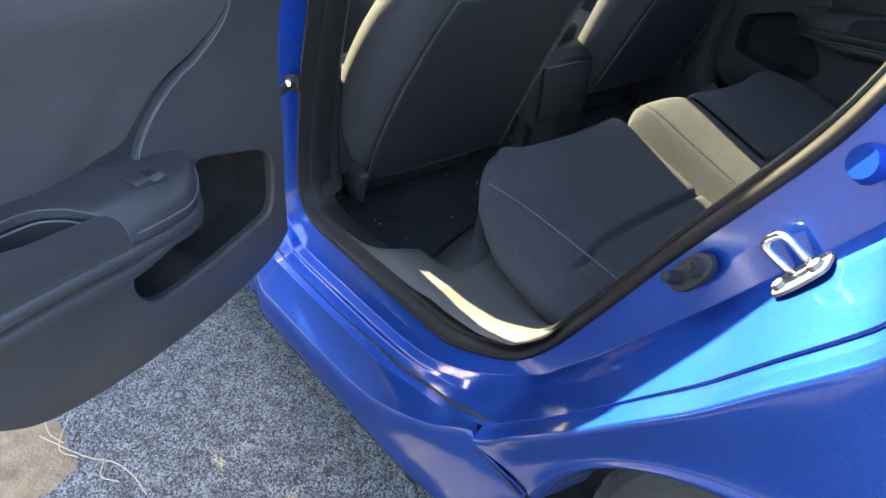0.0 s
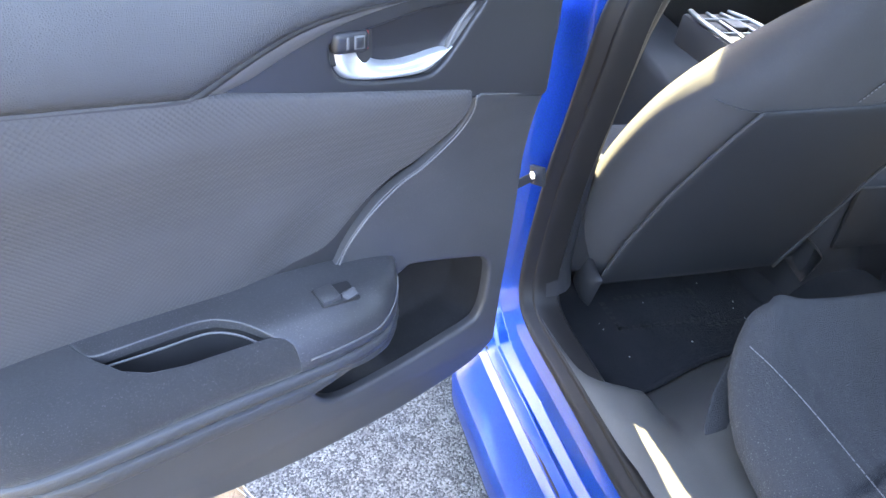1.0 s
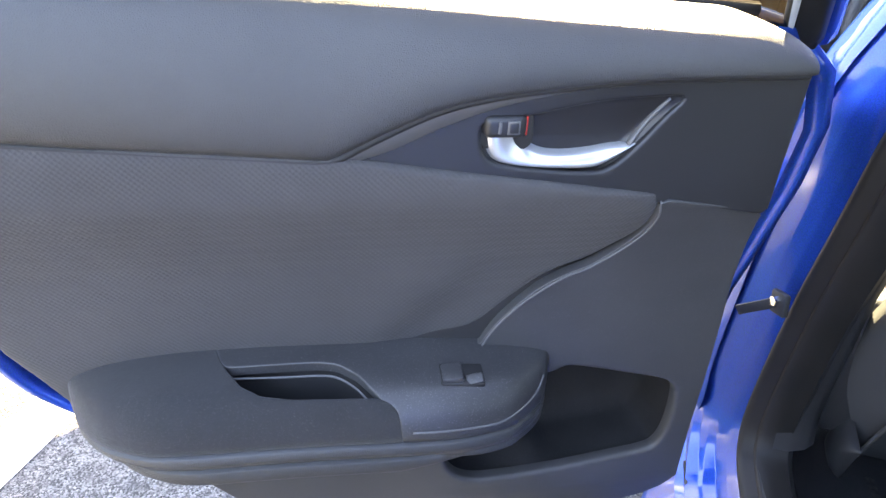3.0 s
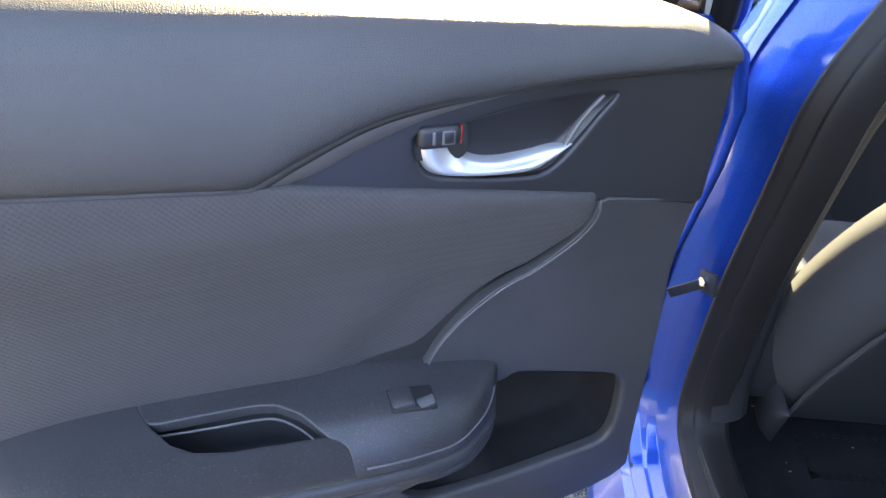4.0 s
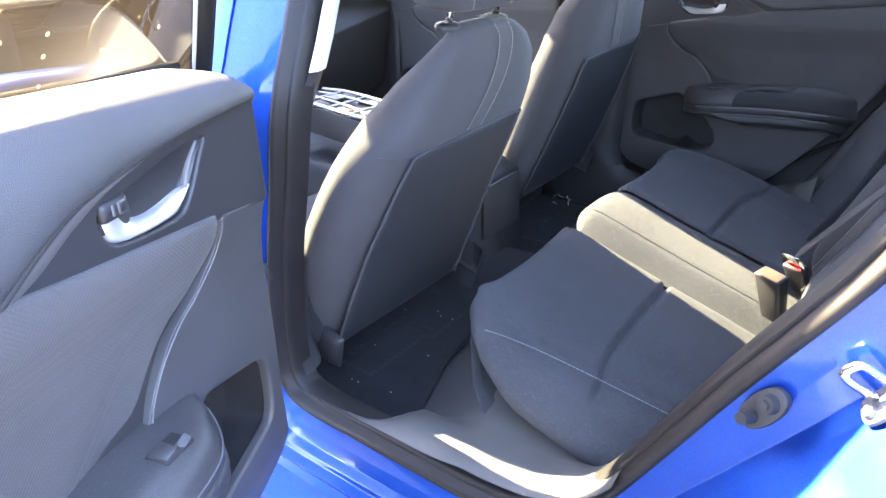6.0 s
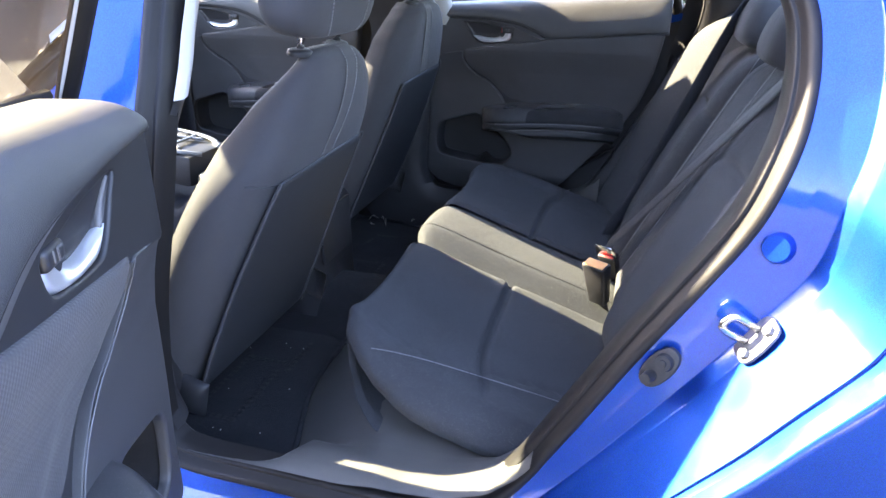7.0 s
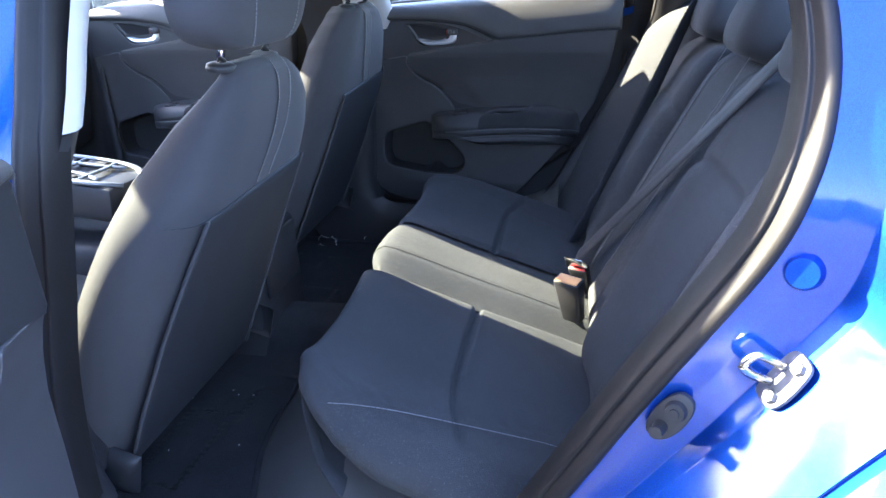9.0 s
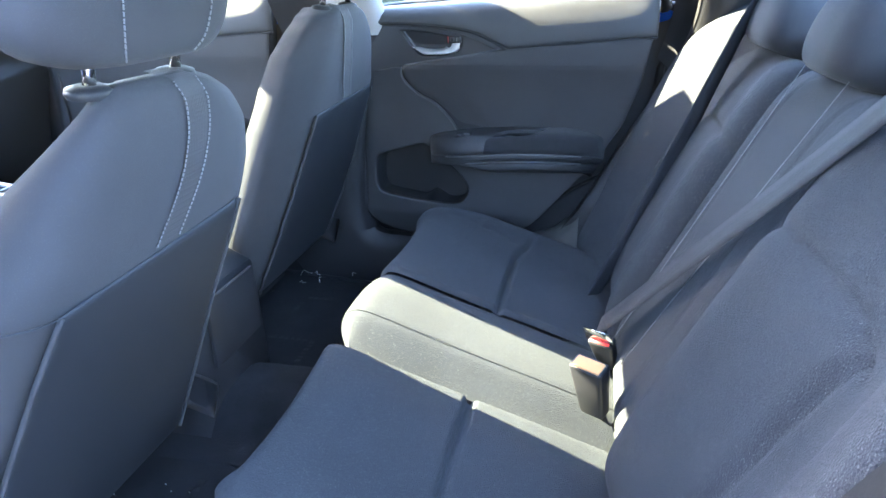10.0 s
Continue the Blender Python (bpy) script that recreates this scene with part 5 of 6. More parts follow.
# ---- cabin floor and trim ----
def cabin_shell():
    rows = []
    for x in np.linspace(-1.5, 0.36, 60):
        row = []
        for y in np.linspace(0.15, 2 * MID - 0.15, 60):
            tun = 0.10 * math.exp(-((y - MID) / 0.13) ** 4)
            rise = 0.0
            z = 0.205 + max(tun, rise) + 0.002 * noise.noise(Vector((x * 20, y * 20, 0)))
            row.append(Vector((x, y, z)))
        rows.append(row)
    tagged(grid("cabin_floor", rows, CARPET, flip=True), "black carpeted cabin floor", "floor", kind="structure")
    # sill trim running into the heel board before the rear seat
    def trim_height(x, y):
        w = min(y, 2 * MID - y)
        z0 = interp(x if y < MID else max(x, 0.04), [(-0.06, 0.38), (-0.03, 0.370), (0.0, 0.360), (0.03, 0.353), (0.08, 0.349), (0.42, 0.346), (0.49, 0.358), (0.56, 0.388), (0.605, 0.43), (0.64, 0.48)])
        slim = interp(w, [(0.128, 0.0), (0.132, 0.001), (0.138, -0.006), (0.148, -0.026), (0.16, -0.062), (0.175, -0.115), (0.19, -0.19), (0.21, -0.36)])
        broad = interp(w, [(0.128, 0.002), (0.138, 0.006), (0.155, 0.008), (0.178, 0.006), (0.20, 0.001), (0.225, -0.010), (0.25, -0.036), (0.275, -0.080), (0.295, -0.15), (0.315, -0.24), (0.335, -0.36)])
        sill = z0 + slim + (broad - slim) * ease((x - 0.10) / 0.14)
        x0 = interp(w, [(0.15, 0.185), (0.22, 0.165), (0.32, 0.143), (0.42, 0.105), (0.5, 0.082), (0.65, 0.066), (0.9, 0.066)])
        t = max(0.0, min(1.0, (x - x0 + 0.012) / 0.21))
        heel = 0.205 + 0.145 * (0.35 * t + 0.65 * t * t * (3 - 2 * t))
        k = 0.012
        return k * math.log(math.exp(sill / k) + math.exp(heel / k))
    ys = sorted(set(np.linspace(0.128, 0.30, 26).tolist() + np.linspace(0.30, 2 * MID - 0.30, 50).tolist() + np.linspace(2 * MID - 0.30, 2 * MID - 0.128, 26).tolist()))
    rows = [[Vector((x, y, trim_height(x, y))) for y in ys] for x in np.linspace(-0.04, 0.62, 70)]
    tagged(grid("sill_trim", rows, KICK, flip=True), "dark grey scuffed plastic trim along the sills and below the rear seat", "trim", kind="structure")
    # pillar trim, dark below and pale above
    for side in (1, -1):
        def at(x, y, z):
            return Vector((x, y if side > 0 else 2 * MID - y, z))
        for name, zs, mat, lab in (("pillar_trim_lower", np.linspace(0.37, 0.9155, 14), TRIM, "black lower pillar trim"), ("pillar_trim_upper", np.linspace(0.9175, 1.30, 10), LIGHTGREY, "pale grey upper pillar trim")):
            rows = []
            for z in zs:
                x = smooth_table(z, [(0.36, 0.022), (0.427, 0.002), (0.597, 0.014), (0.745, 0.046), (0.86, 0.080), (0.925, 0.097), (1.02, 0.091), (1.16, 0.092), (1.3, 0.145)])
                y = 0.150 + lean(z)
                w = 0.0 if mat is TRIM else 0.004
                y += 0.004 * ease((0.62 - z) / 0.08)
                rows.append([at(x + 0.010, 0.146 + lean(z), z), at(x + 0.010 + w, y + 0.012, z), at(x + 0.000 + w, y + 0.036, z), at(x - 0.015, y + 0.051, z), at(x - 0.07, y + 0.057, z), at(x - 0.12, y + 0.046, z), at(x - 0.15, y - 0.01, z)])
            tagged(grid(name, rows, mat, flip=side > 0), lab, "pillar trim", kind="structure")
        rows = []
        for z in np.linspace(0.375, 1.06, 24):
            x = interp(z, [(0.37, 0.545), (0.425, 0.592), (0.51, 0.642), (0.645, 0.717), (0.745, 0.776), (0.818, 0.817), (0.876, 0.839), (0.938, 0.854), (1.0, 0.857), (1.06, 0.845)])
            y = (0.176 if side > 0 else 0.140) + lean(z)
            rows.append([at(x + (0.020 if side > 0 else 0.020 - 0.065 * ease((z - 0.80) / 0.06)), y - (0.006 if side > 0 else 0.010), z), at(x + 0.010, y + 0.004, z), at(x + 0.004, y + 0.016, z), at(x + 0.010, y + 0.034, z), at(x + 0.045, y + 0.062, z), at(x + 0.14, y + 0.07, z), at(x + 0.30, y + 0.07, z)])
        tagged(grid("rear_pillar_trim", rows, TRIM, flip=side < 0), "black trim beside the rear seat back", "pillar trim", kind="structure")


cabin_shell()
for k in (1, -1):
    sweep("opening_trim", [(-0.0115, 0.166), (0.0, 0.178), (0.05, 0.190), (0.14, 0.198), (0.26, 0.20)], TRIM, CAR, "dark inner trim round the door opening", side=k, flip=k > 0)


# ---- rear seat ----
CUSHION = [(0.345, 0.345), (0.285, 0.365), (0.252, 0.415), (0.236, 0.462), (0.240, 0.492), (0.262, 0.504), (0.31, 0.491), (0.40, 0.458), (0.50, 0.424), (0.60, 0.391), (0.70, 0.356), (0.76, 0.336)]


def along(table, n):
    pts = curve_through([(x, 0, z) for x, z in table], n)
    out = []
    for i, p in enumerate(pts):
        t = (pts[min(i + 1, n - 1)] - pts[max(i - 1, 0)]).normalized()
        out.append((p, Vector((-t.z, 0, t.x))))
    return out


def rear_seat():
    seat = thing("rear_seat", "black cloth rear bench seat with a stitched centre panel", "rear seat")
    line = along(CUSHION, 230)

    def outer(name, side, lab):
        rows = []
        for i, (p, nrm) in enumerate(line):
            bottom = interp(p.x, [(0.236, 0.44), (0.30, 0.425), (0.35, 0.405), (0.44, 0.365), (0.535, 0.335), (0.76, 0.325)])
            drop = max(0.008, p.z - bottom)
            inset = interp(p.x, [(0.236, 0.135), (0.25, 0.108), (0.28, 0.070), (0.32, 0.034), (0.37, 0.008), (0.40, 0.0)])
            row = []
            for y, f, h in [(0.262, 1.0, 0), (0.246, 0.8, 0), (0.238, 0.55, 0), (0.240, 0.32, 0), (0.250, 0.16, 0), (0.264, 0.07, 0.0), (0.280, 0.02, 0.001)] + [(y, 0.0, h) for y, h in
                             zip(np.linspace(0.292, 0.738, 44), [0.004 - 0.010 * math.sin(math.pi * (k / 43)) ** 0.8 for k in range(44)])]:
                off = h
                if f == 0:
                    xc = interp(y, [(0.29, 0.515), (0.367, 0.505), (0.42, 0.488), (0.475, 0.482), (0.60, 0.480), (0.746, 0.481)])
                    off -= 0.017 * math.exp(-((p.x - xc) / 0.0055) ** 2) * (i > 76) * min(1, (y - 0.29) / 0.08)
                    off -= 0.004 * math.exp(-((y - 0.335 - 0.30 * max(0, p.x - 0.33)) / 0.004) ** 2) * (p.x > 0.30)
                    off += 0.006 * math.exp(-((y - 0.315) / 0.03) ** 2)
                    off -= 0.010 * max(0, (y - 0.728) / 0.010) ** 2
                q = p + nrm * off
                yy = y + inset * max(0.0, 1 - (y - 0.238) / 0.42)
                x, z = q.x + 0.010 * f, q.z - f * drop
                row.append(Vector((x, yy if side > 0 else 2 * MID - yy, z)))
            rows.append(row)
        return grid(name, rows, CLOTH, seat, lab, flip=side > 0)
    outer("seat_cushion", 1, "black cloth outer seat cushion with a moulded crease")
    outer("seat_cushion", -1, "black cloth outer seat cushion with a moulded crease")
    rows = []
    for i, (p, nrm) in enumerate(line):
        row = []
        for k in range(37):
            t = k / 36
            y = 0.7385 + (2 * MID - 2 * 0.7385) * t
            e = (1 - abs(2 * t - 1) ** 2.8)
            off = -0.012 + 0.023 * e - 0.030 * ease((0.36 - t) / 0.30) * ease(t / 0.05) - 0.0025 * math.exp(-((t - 0.34) / 0.010) ** 2)
            row.append(p + nrm * off + Vector((0, y, 0)))
        rows.append(row)
    centre = grid("centre_cushion", rows, CLOTH, seat, "black woven centre cushion panel", flip=True)
    stitches("seam_stitching", [rows[i][12] + line[i][1] * 0.0012 for i in range(70, 226, 6)], centre, r=0.0009, length=0.005, gap=0.0022, mat=POCKET, label="dark stitching along the seam")
    # backs
    def back(name, y0, y1, lab, mat, bulge):
        def place(a, b, h):
            y = y0 + (y1 - y0) * a
            x, z = 0.715 + (0.985 - 0.715) * b, 0.345 + (0.905 - 0.345) * b
            n = Vector((-0.90, 0, 0.43))
            h += bulge(a, b)
            return Vector((x, y, z)) + n * h
        return puff(name, place, 0.030, mat, seat, lab, nu=90, nv=90, p=9, back=0.03, flip=True)

    def side_bulge(sign):
        """Outer bolster, dished middle, and the creases of the sewn panels."""
        def f(a, b):
            t = a if sign > 0 else 1 - a
            y = 0.235 + 0.465 * t
            v = 0.034 * math.exp(-((t - 0.08) / 0.15) ** 2) + 0.020 * math.exp(-((t - 0.93) / 0.14) ** 2)
            bc = 0.735 - 1.2 * max(0, 0.45 - y) ** 1.3 - 0.25 * max(0, y - 0.60) ** 1.2
            v -= 0.009 * math.exp(-((b - bc) / 0.008) ** 2) * ease((t - 0.24) / 0.08)
            yo = 0.385 + 0.05 * (1 - b) - 0.35 * max(0, b - 0.62) ** 1.5
            v -= 0.007 * math.exp(-((y - yo) / 0.006) ** 2) * ease((0.74 - b) / 0.05)
            v += 0.006 * ease((bc - b) / 0.05) * ease((y - yo) / 0.03)
            v += 0.010 * math.sin(math.pi * b)
            return v
        return f
    back("backrest", 0.235, 0.700, "black cloth seat back with side bolster", CLOTH, side_bulge(1))
    back("backrest", 2 * MID - 0.700, 2 * MID - 0.235, "black cloth seat back with side bolster", CLOTH, side_bulge(-1))
    back("centre_backrest", 0.694, 2 * MID - 0.694, "black cloth centre seat back", CLOTH, lambda a, b: 0.006 - 0.004 * math.exp(-((a - 0.24) / 0.012) ** 2) - 0.004 * math.exp(-((a - 0.76) / 0.012) ** 2))
    # fixed side bolsters between the backs and the door openings
    for side in (1, -1):
        rows = []
        for i in range(41):
            z = 0.36 + 0.64 * i / 40
            xo = smooth_table(z, [(0.34, 0.60), (0.40, 0.62), (0.505, 0.664), (0.615, 0.705), (0.765, 0.770), (0.852, 0.812), (0.92, 0.856), (0.965, 0.92), (1.01, 1.02)]) + (0.022 if side > 0 else 0.0)
            xi = 0.715 + 0.482 * (z - 0.345) - 0.012 + 0.05 * ease((z - 0.93) / 0.06)
            yo = 0.196 + lean(z)
            yi = max(0.375, yo + 0.06)
            row = []
            for k in range(17):
                f = k / 16
                x = xo + (max(xi, xo + 0.02) - xo) * f ** 1.5 - 0.012 * math.sin(math.pi * f) + 0.030 * max(0.0, 1 - f / 0.18) ** 2
                y = yo + (yi - yo) * f
                row.append(Vector((x, y if side > 0 else 2 * MID - y, z)))
            rows.append(row)
        grid("side_bolster", rows, CLOTH, seat, "black cloth bolster beside the door opening", flip=side < 0)
    for y, w in ((0.485, 0.125), (MID, 0.105), (2 * MID - 0.485, 0.125)):
        head_restraint(seat, Vector((0.962, y, 0.890)), w, 0.125, 0.055, 20, posts=False)
    for y in (0.785, 2 * MID - 0.785):
        stitches("stitching", [(0.74 + 0.24 * t - 0.033, y + (0.085 * (1 - t) if y < MID else -0.012 * t), 0.40 + 0.50 * t + 0.020) for t in np.linspace(0, 1, 6)], seat, label="pale stitching")
    stitches("stitching", [(0.322, 0.292, 0.4955), (0.36, 0.309, 0.4835), (0.42, 0.330, 0.4625), (0.52, 0.356, 0.4275), (0.62, 0.380, 0.3925), (0.66, 0.388, 0.3775)], seat, label="pale stitching along the bolster")
    stitches("stitching", [(0.255, 0.838, 0.514), (0.31, 0.838, 0.500), (0.5, 0.838, 0.433), (0.68, 0.838, 0.371)], seat, r=0.0008, label="dark stitching", mat=POCKET)
    return seat


def head_restraint(parent, foot, half, high, deep, tilt, posts=True, shift=0.0):
    """A rounded head restraint on two steel posts, in one part with its posts beside it."""
    m = Matrix.Translation(foot) @ pose(0, 0, 0, 0, tilt, 0)
    lift = 0.036 if posts else 0.016
    rows = []
    for i in range(25):
        w = math.pi * (i / 24)
        s = max(0.0, math.sin(w)) ** 0.32
        z = lift + high * (1 - math.cos(w)) / 2
        k = 1 - 0.12 * (z - lift) / high
        row = []
        for j in range(32):
            a = 2 * math.pi * j / 32
            cx, cy = math.cos(a), math.sin(a)
            row.append(m @ Vector((deep * s * math.copysign(abs(cx) ** 0.7, cx), shift + half * k * s * math.copysign(abs(cy) ** 0.45, cy), z)))
        rows.append(row)
    head = grid("head_restraint", rows, CLOTH_SMOOTH, parent, "padded cloth head restraint", ring=True, flip=True)
    if posts:
        for j in (1, 31):
            stitches("stitching", [rows[i][j] + Vector((0.001, 0, 0)) for i in range(3, 22, 2)], head, r=0.0011, length=0.004, gap=0.002, label="pale stitching")
        for d in (-0.072, 0.072):
            tube("post", [m @ Vector((-0.014, d, 0.002)), m @ Vector((-0.014, d, 0.03)), m @ Vector((-0.014, d, 0.09))], 0.0065, CHROME, parent, "bright steel head restraint post", seg=12)
            sl = []
            for r, z in ((0.026, -0.006), (0.028, -0.002), (0.026, 0.003), (0.014, 0.006), (0.008, 0.006)):
                sl.append([m @ Vector((r * 0.75 * math.cos(a) - 0.014, d + r * math.sin(a), z + 0.006)) for a in np.linspace(0, 2 * math.pi, 17)[:-1]])
            grid("post_guide", sl, TRIM, parent, "black post guide", ring=True)
    return head


rear_seat()


# ---- front seats ----
def front_seat(dx, cy, dz):
    seat = thing("front_seat", "black cloth front seat seen from behind, upright", "front seat", group="front seats")
    sgn = 1 if cy < MID else -1
    rear = [(-0.045, 0.33), (-0.03, 0.345), (0.03, 0.476), (0.09, 0.615), (0.151, 0.755), (0.178, 0.84), (0.190, 0.90), (0.190, 0.94), (0.172, 0.958)]

    def half(z):
        return interp(z, [(0.33, 0.236), (0.45, 0.250), (0.60, 0.262), (0.74, 0.268), (0.82, 0.264), (0.88, 0.240), (0.92, 0.195), (0.945, 0.145), (0.958, 0.10)])

    def deep(z):
        return interp(z, [(0.33, 0.10), (0.5, 0.13), (0.75, 0.135), (0.88, 0.11), (0.945, 0.075), (0.958, 0.04)])
    def outer(z):
        w = smooth_table(z, [(0.33, 0.266), (0.45, 0.282), (0.60, 0.286), (0.68, 0.276), (0.74, 0.257), (0.78, 0.232), (0.81, 0.203), (0.835, 0.180), (0.862, 0.158), (0.886, 0.137), (0.906, 0.118), (0.925, 0.100), (0.945, 0.078), (0.958, 0.055)])
        return w if sgn > 0 else w + 0.04 * ease((z - 0.70) / 0.08) * ease((0.97 - z) / 0.10)
    line = along(rear, 60)
    rows = []
    for p, nrm in line:
        hw, dp = half(p.z), deep(p.z)
        row = []
        for k in range(48):
            a = 2 * math.pi * k / 48
            c, s = math.cos(a), math.sin(a)
            if s * sgn < 0:
                yy = outer(p.z) * math.copysign(abs(s) ** 0.48, s) * (1 - 0.48 * max(0.0, -c))
                wrap = interp(p.z, [(0.82, 0.115), (0.88, 0.085), (0.93, 0.045), (0.958, 0.02)])
                xx = wrap * (abs(c) ** 0.62 - 1) if c >= 0 else -wrap + (dp - 0.03) * c * 0.6
                fwd = 0.0
            else:
                yy = hw * math.copysign(abs(s) ** 0.55, s) * (1 - 0.13 * max(0.0, 0.5 - c))
                xx = dp * (c - 1) / 2 if c < 0.0 else -dp / 2 + dp / 2 * abs(c) ** 0.55
                fwd = -0.05 * max(0, abs(yy) / hw - 0.80) / 0.20 if c < 0 else -0.022 * max(0, (abs(yy) / hw - 0.62) / 0.38)
            row.append(Vector((p.x + xx + fwd + dx, cy + yy, p.z + dz + 0.10 * xx)))
        rows.append(row)
    grid("seat_back", rows, CLOTH_SMOOTH, seat, "dark grey cloth seat back with side bolsters", ring=True, caps=True, flip=True)
    # vinyl map pocket

    def pocket(a, b, h):
        z = 0.342 + (0.754 + 0.014 * a - 0.342) * b
        wide = interp(z, [(0.34, 0.228), (0.45, 0.236), (0.567, 0.226), (0.685, 0.197), (0.76, 0.170)])
        slim = interp(z, [(0.34, 0.172), (0.45, 0.166), (0.62, 0.158), (0.76, 0.164)])
        y = -wide + (wide + slim) * a if sgn > 0 else -slim + (wide + slim) * a
        x = interp(z, sorted((q, r) for r, q in rear[1:]))
        return Vector((x + 0.0015 + h + dx, cy + y, z + dz))
    puff("map_pocket", pocket, 0.006, POCKET, seat, "smooth black map pocket panel", nu=30, nv=40, p=20, flip=True)
    for y in (-1, 1):
        pts = [pocket(0.5 + 0.5 * y, b, 0.004) for b in np.linspace(0.0, 1.0, 8)]
        tube("panel_piping", pts, 0.0032, CLOTH_SMOOTH, seat, "grey piping beside the pocket", n=24, seg=6)
    # textured strip, bowed towards the car's middle
    table = sorted((q, r) for r, q in rear[1:])

    def strip(z, e):
        y = smooth_table(z, [(0.762, -0.004), (0.79, 0.012), (0.82, 0.028), (0.87, 0.046), (0.92, 0.051), (0.96, 0.046)])
        return Vector((interp(z, table) + (0.0025 if z < 0.945 else 0.004) + dx, cy + sgn * (y + e), z + dz))
    rows = [[strip(z, e) for e in (-0.021, -0.007, 0.007, 0.021)] for z in np.linspace(0.765, 0.955, 24)]
    rows.append([p + Vector((-0.03, 0, 0.006)) for p in rows[-1]])
    grid("centre_strip", rows, WEAVE, seat, "grey woven strip down the seat back", flip=sgn > 0)
    for e in (-0.022, 0.022):
        stitches("stitching", [strip(z, e) + Vector((0.002, 0, 0)) for z in np.linspace(0.768, 0.95, 10)], seat, r=0.0010, length=0.0035, gap=0.002, label="pale stitching")
    # short seam from the pocket's corner to the bolster
    tube("back_seam", [pocket(0.0 if sgn > 0 else 1.0, 1.0, 0.004), pocket(0.0 if sgn > 0 else 1.0, 1.0, 0.001) + Vector((-0.006, -0.035 * sgn, 0.004)), pocket(0.0 if sgn > 0 else 1.0, 1.0, 0.0) + Vector((-0.022, -0.066 * sgn, 0.012))], 0.0013, POCKET, seat, "dark sewn seam", n=12, seg=5)
    head_restraint(seat, Vector((0.166 + dx, cy + 0.008 * sgn, 0.946 + dz)), 0.160, 0.20, 0.058, 8, shift=-0.033 * sgn)
    # cushion, recliner cover and base
    def cush(a, b, h):
        x = -0.52 + 0.40 * a
        return Vector((x + dx, cy - 0.25 + 0.50 * b, 0.42 - 0.06 * a + dz + h + 0.02 * abs(2 * b - 1) ** 3))
    puff("seat_cushion", cush, 0.06, CLOTH, seat, "black cloth front seat cushion", p=6, back=0.05)
    block("seat_base", (0.34, 0.40, 0.16), (-0.31 + dx, cy, 0.31 + dz / 2), UNDER, seat, "black plastic seat base", r=0.03, seg=3)
    # Mostly hidden block, added only to hold sun off the front sill.
    block("sun_blocker", (0.40, 0.062, 0.23), (-0.235 + dx, cy + (-0.272 if cy < MID else 0.272), 0.475 + dz / 2), TRIM, seat, "black block added beside the seat cushion to keep sun off the sill", r=0.02, seg=3)
    for y in (-0.245, 0.245):
        def cov(a, b, h):
            return Vector((-0.070 + 0.062 * a + 0.02 * b + dx, cy + y + math.copysign(h, y), 0.325 + 0.075 * b - 0.02 * a + dz))
        puff("recliner_cover", cov, 0.022, TRIM, seat, "black plastic recliner cover", nu=14, nv=14, p=3, flip=(y < 0))
    return seat


front_seat(0.0, 0.507, 0.0)
front_seat(-0.055, 2 * MID - 0.507, 0.045)


# ---- belts and buckles ----
def ribbon(name, pts, width, parent, label, across, n=60, mat=None):
    line = curve_through(pts, n)
    ac = [Vector(a) for a in across]
    rows = []
    for i, p in enumerate(line):
        t = i / (n - 1) * (len(ac) - 1)
        k = min(int(t), len(ac) - 2)
        a = ac[k].lerp(ac[k + 1], t - k).normalized()
        rows.append([p - a * width / 2, p - a * width / 6, p + a * width / 6, p + a * width / 2])
    return grid(name, rows, mat or WEB, parent, label, thick=0.0014, offset=0)


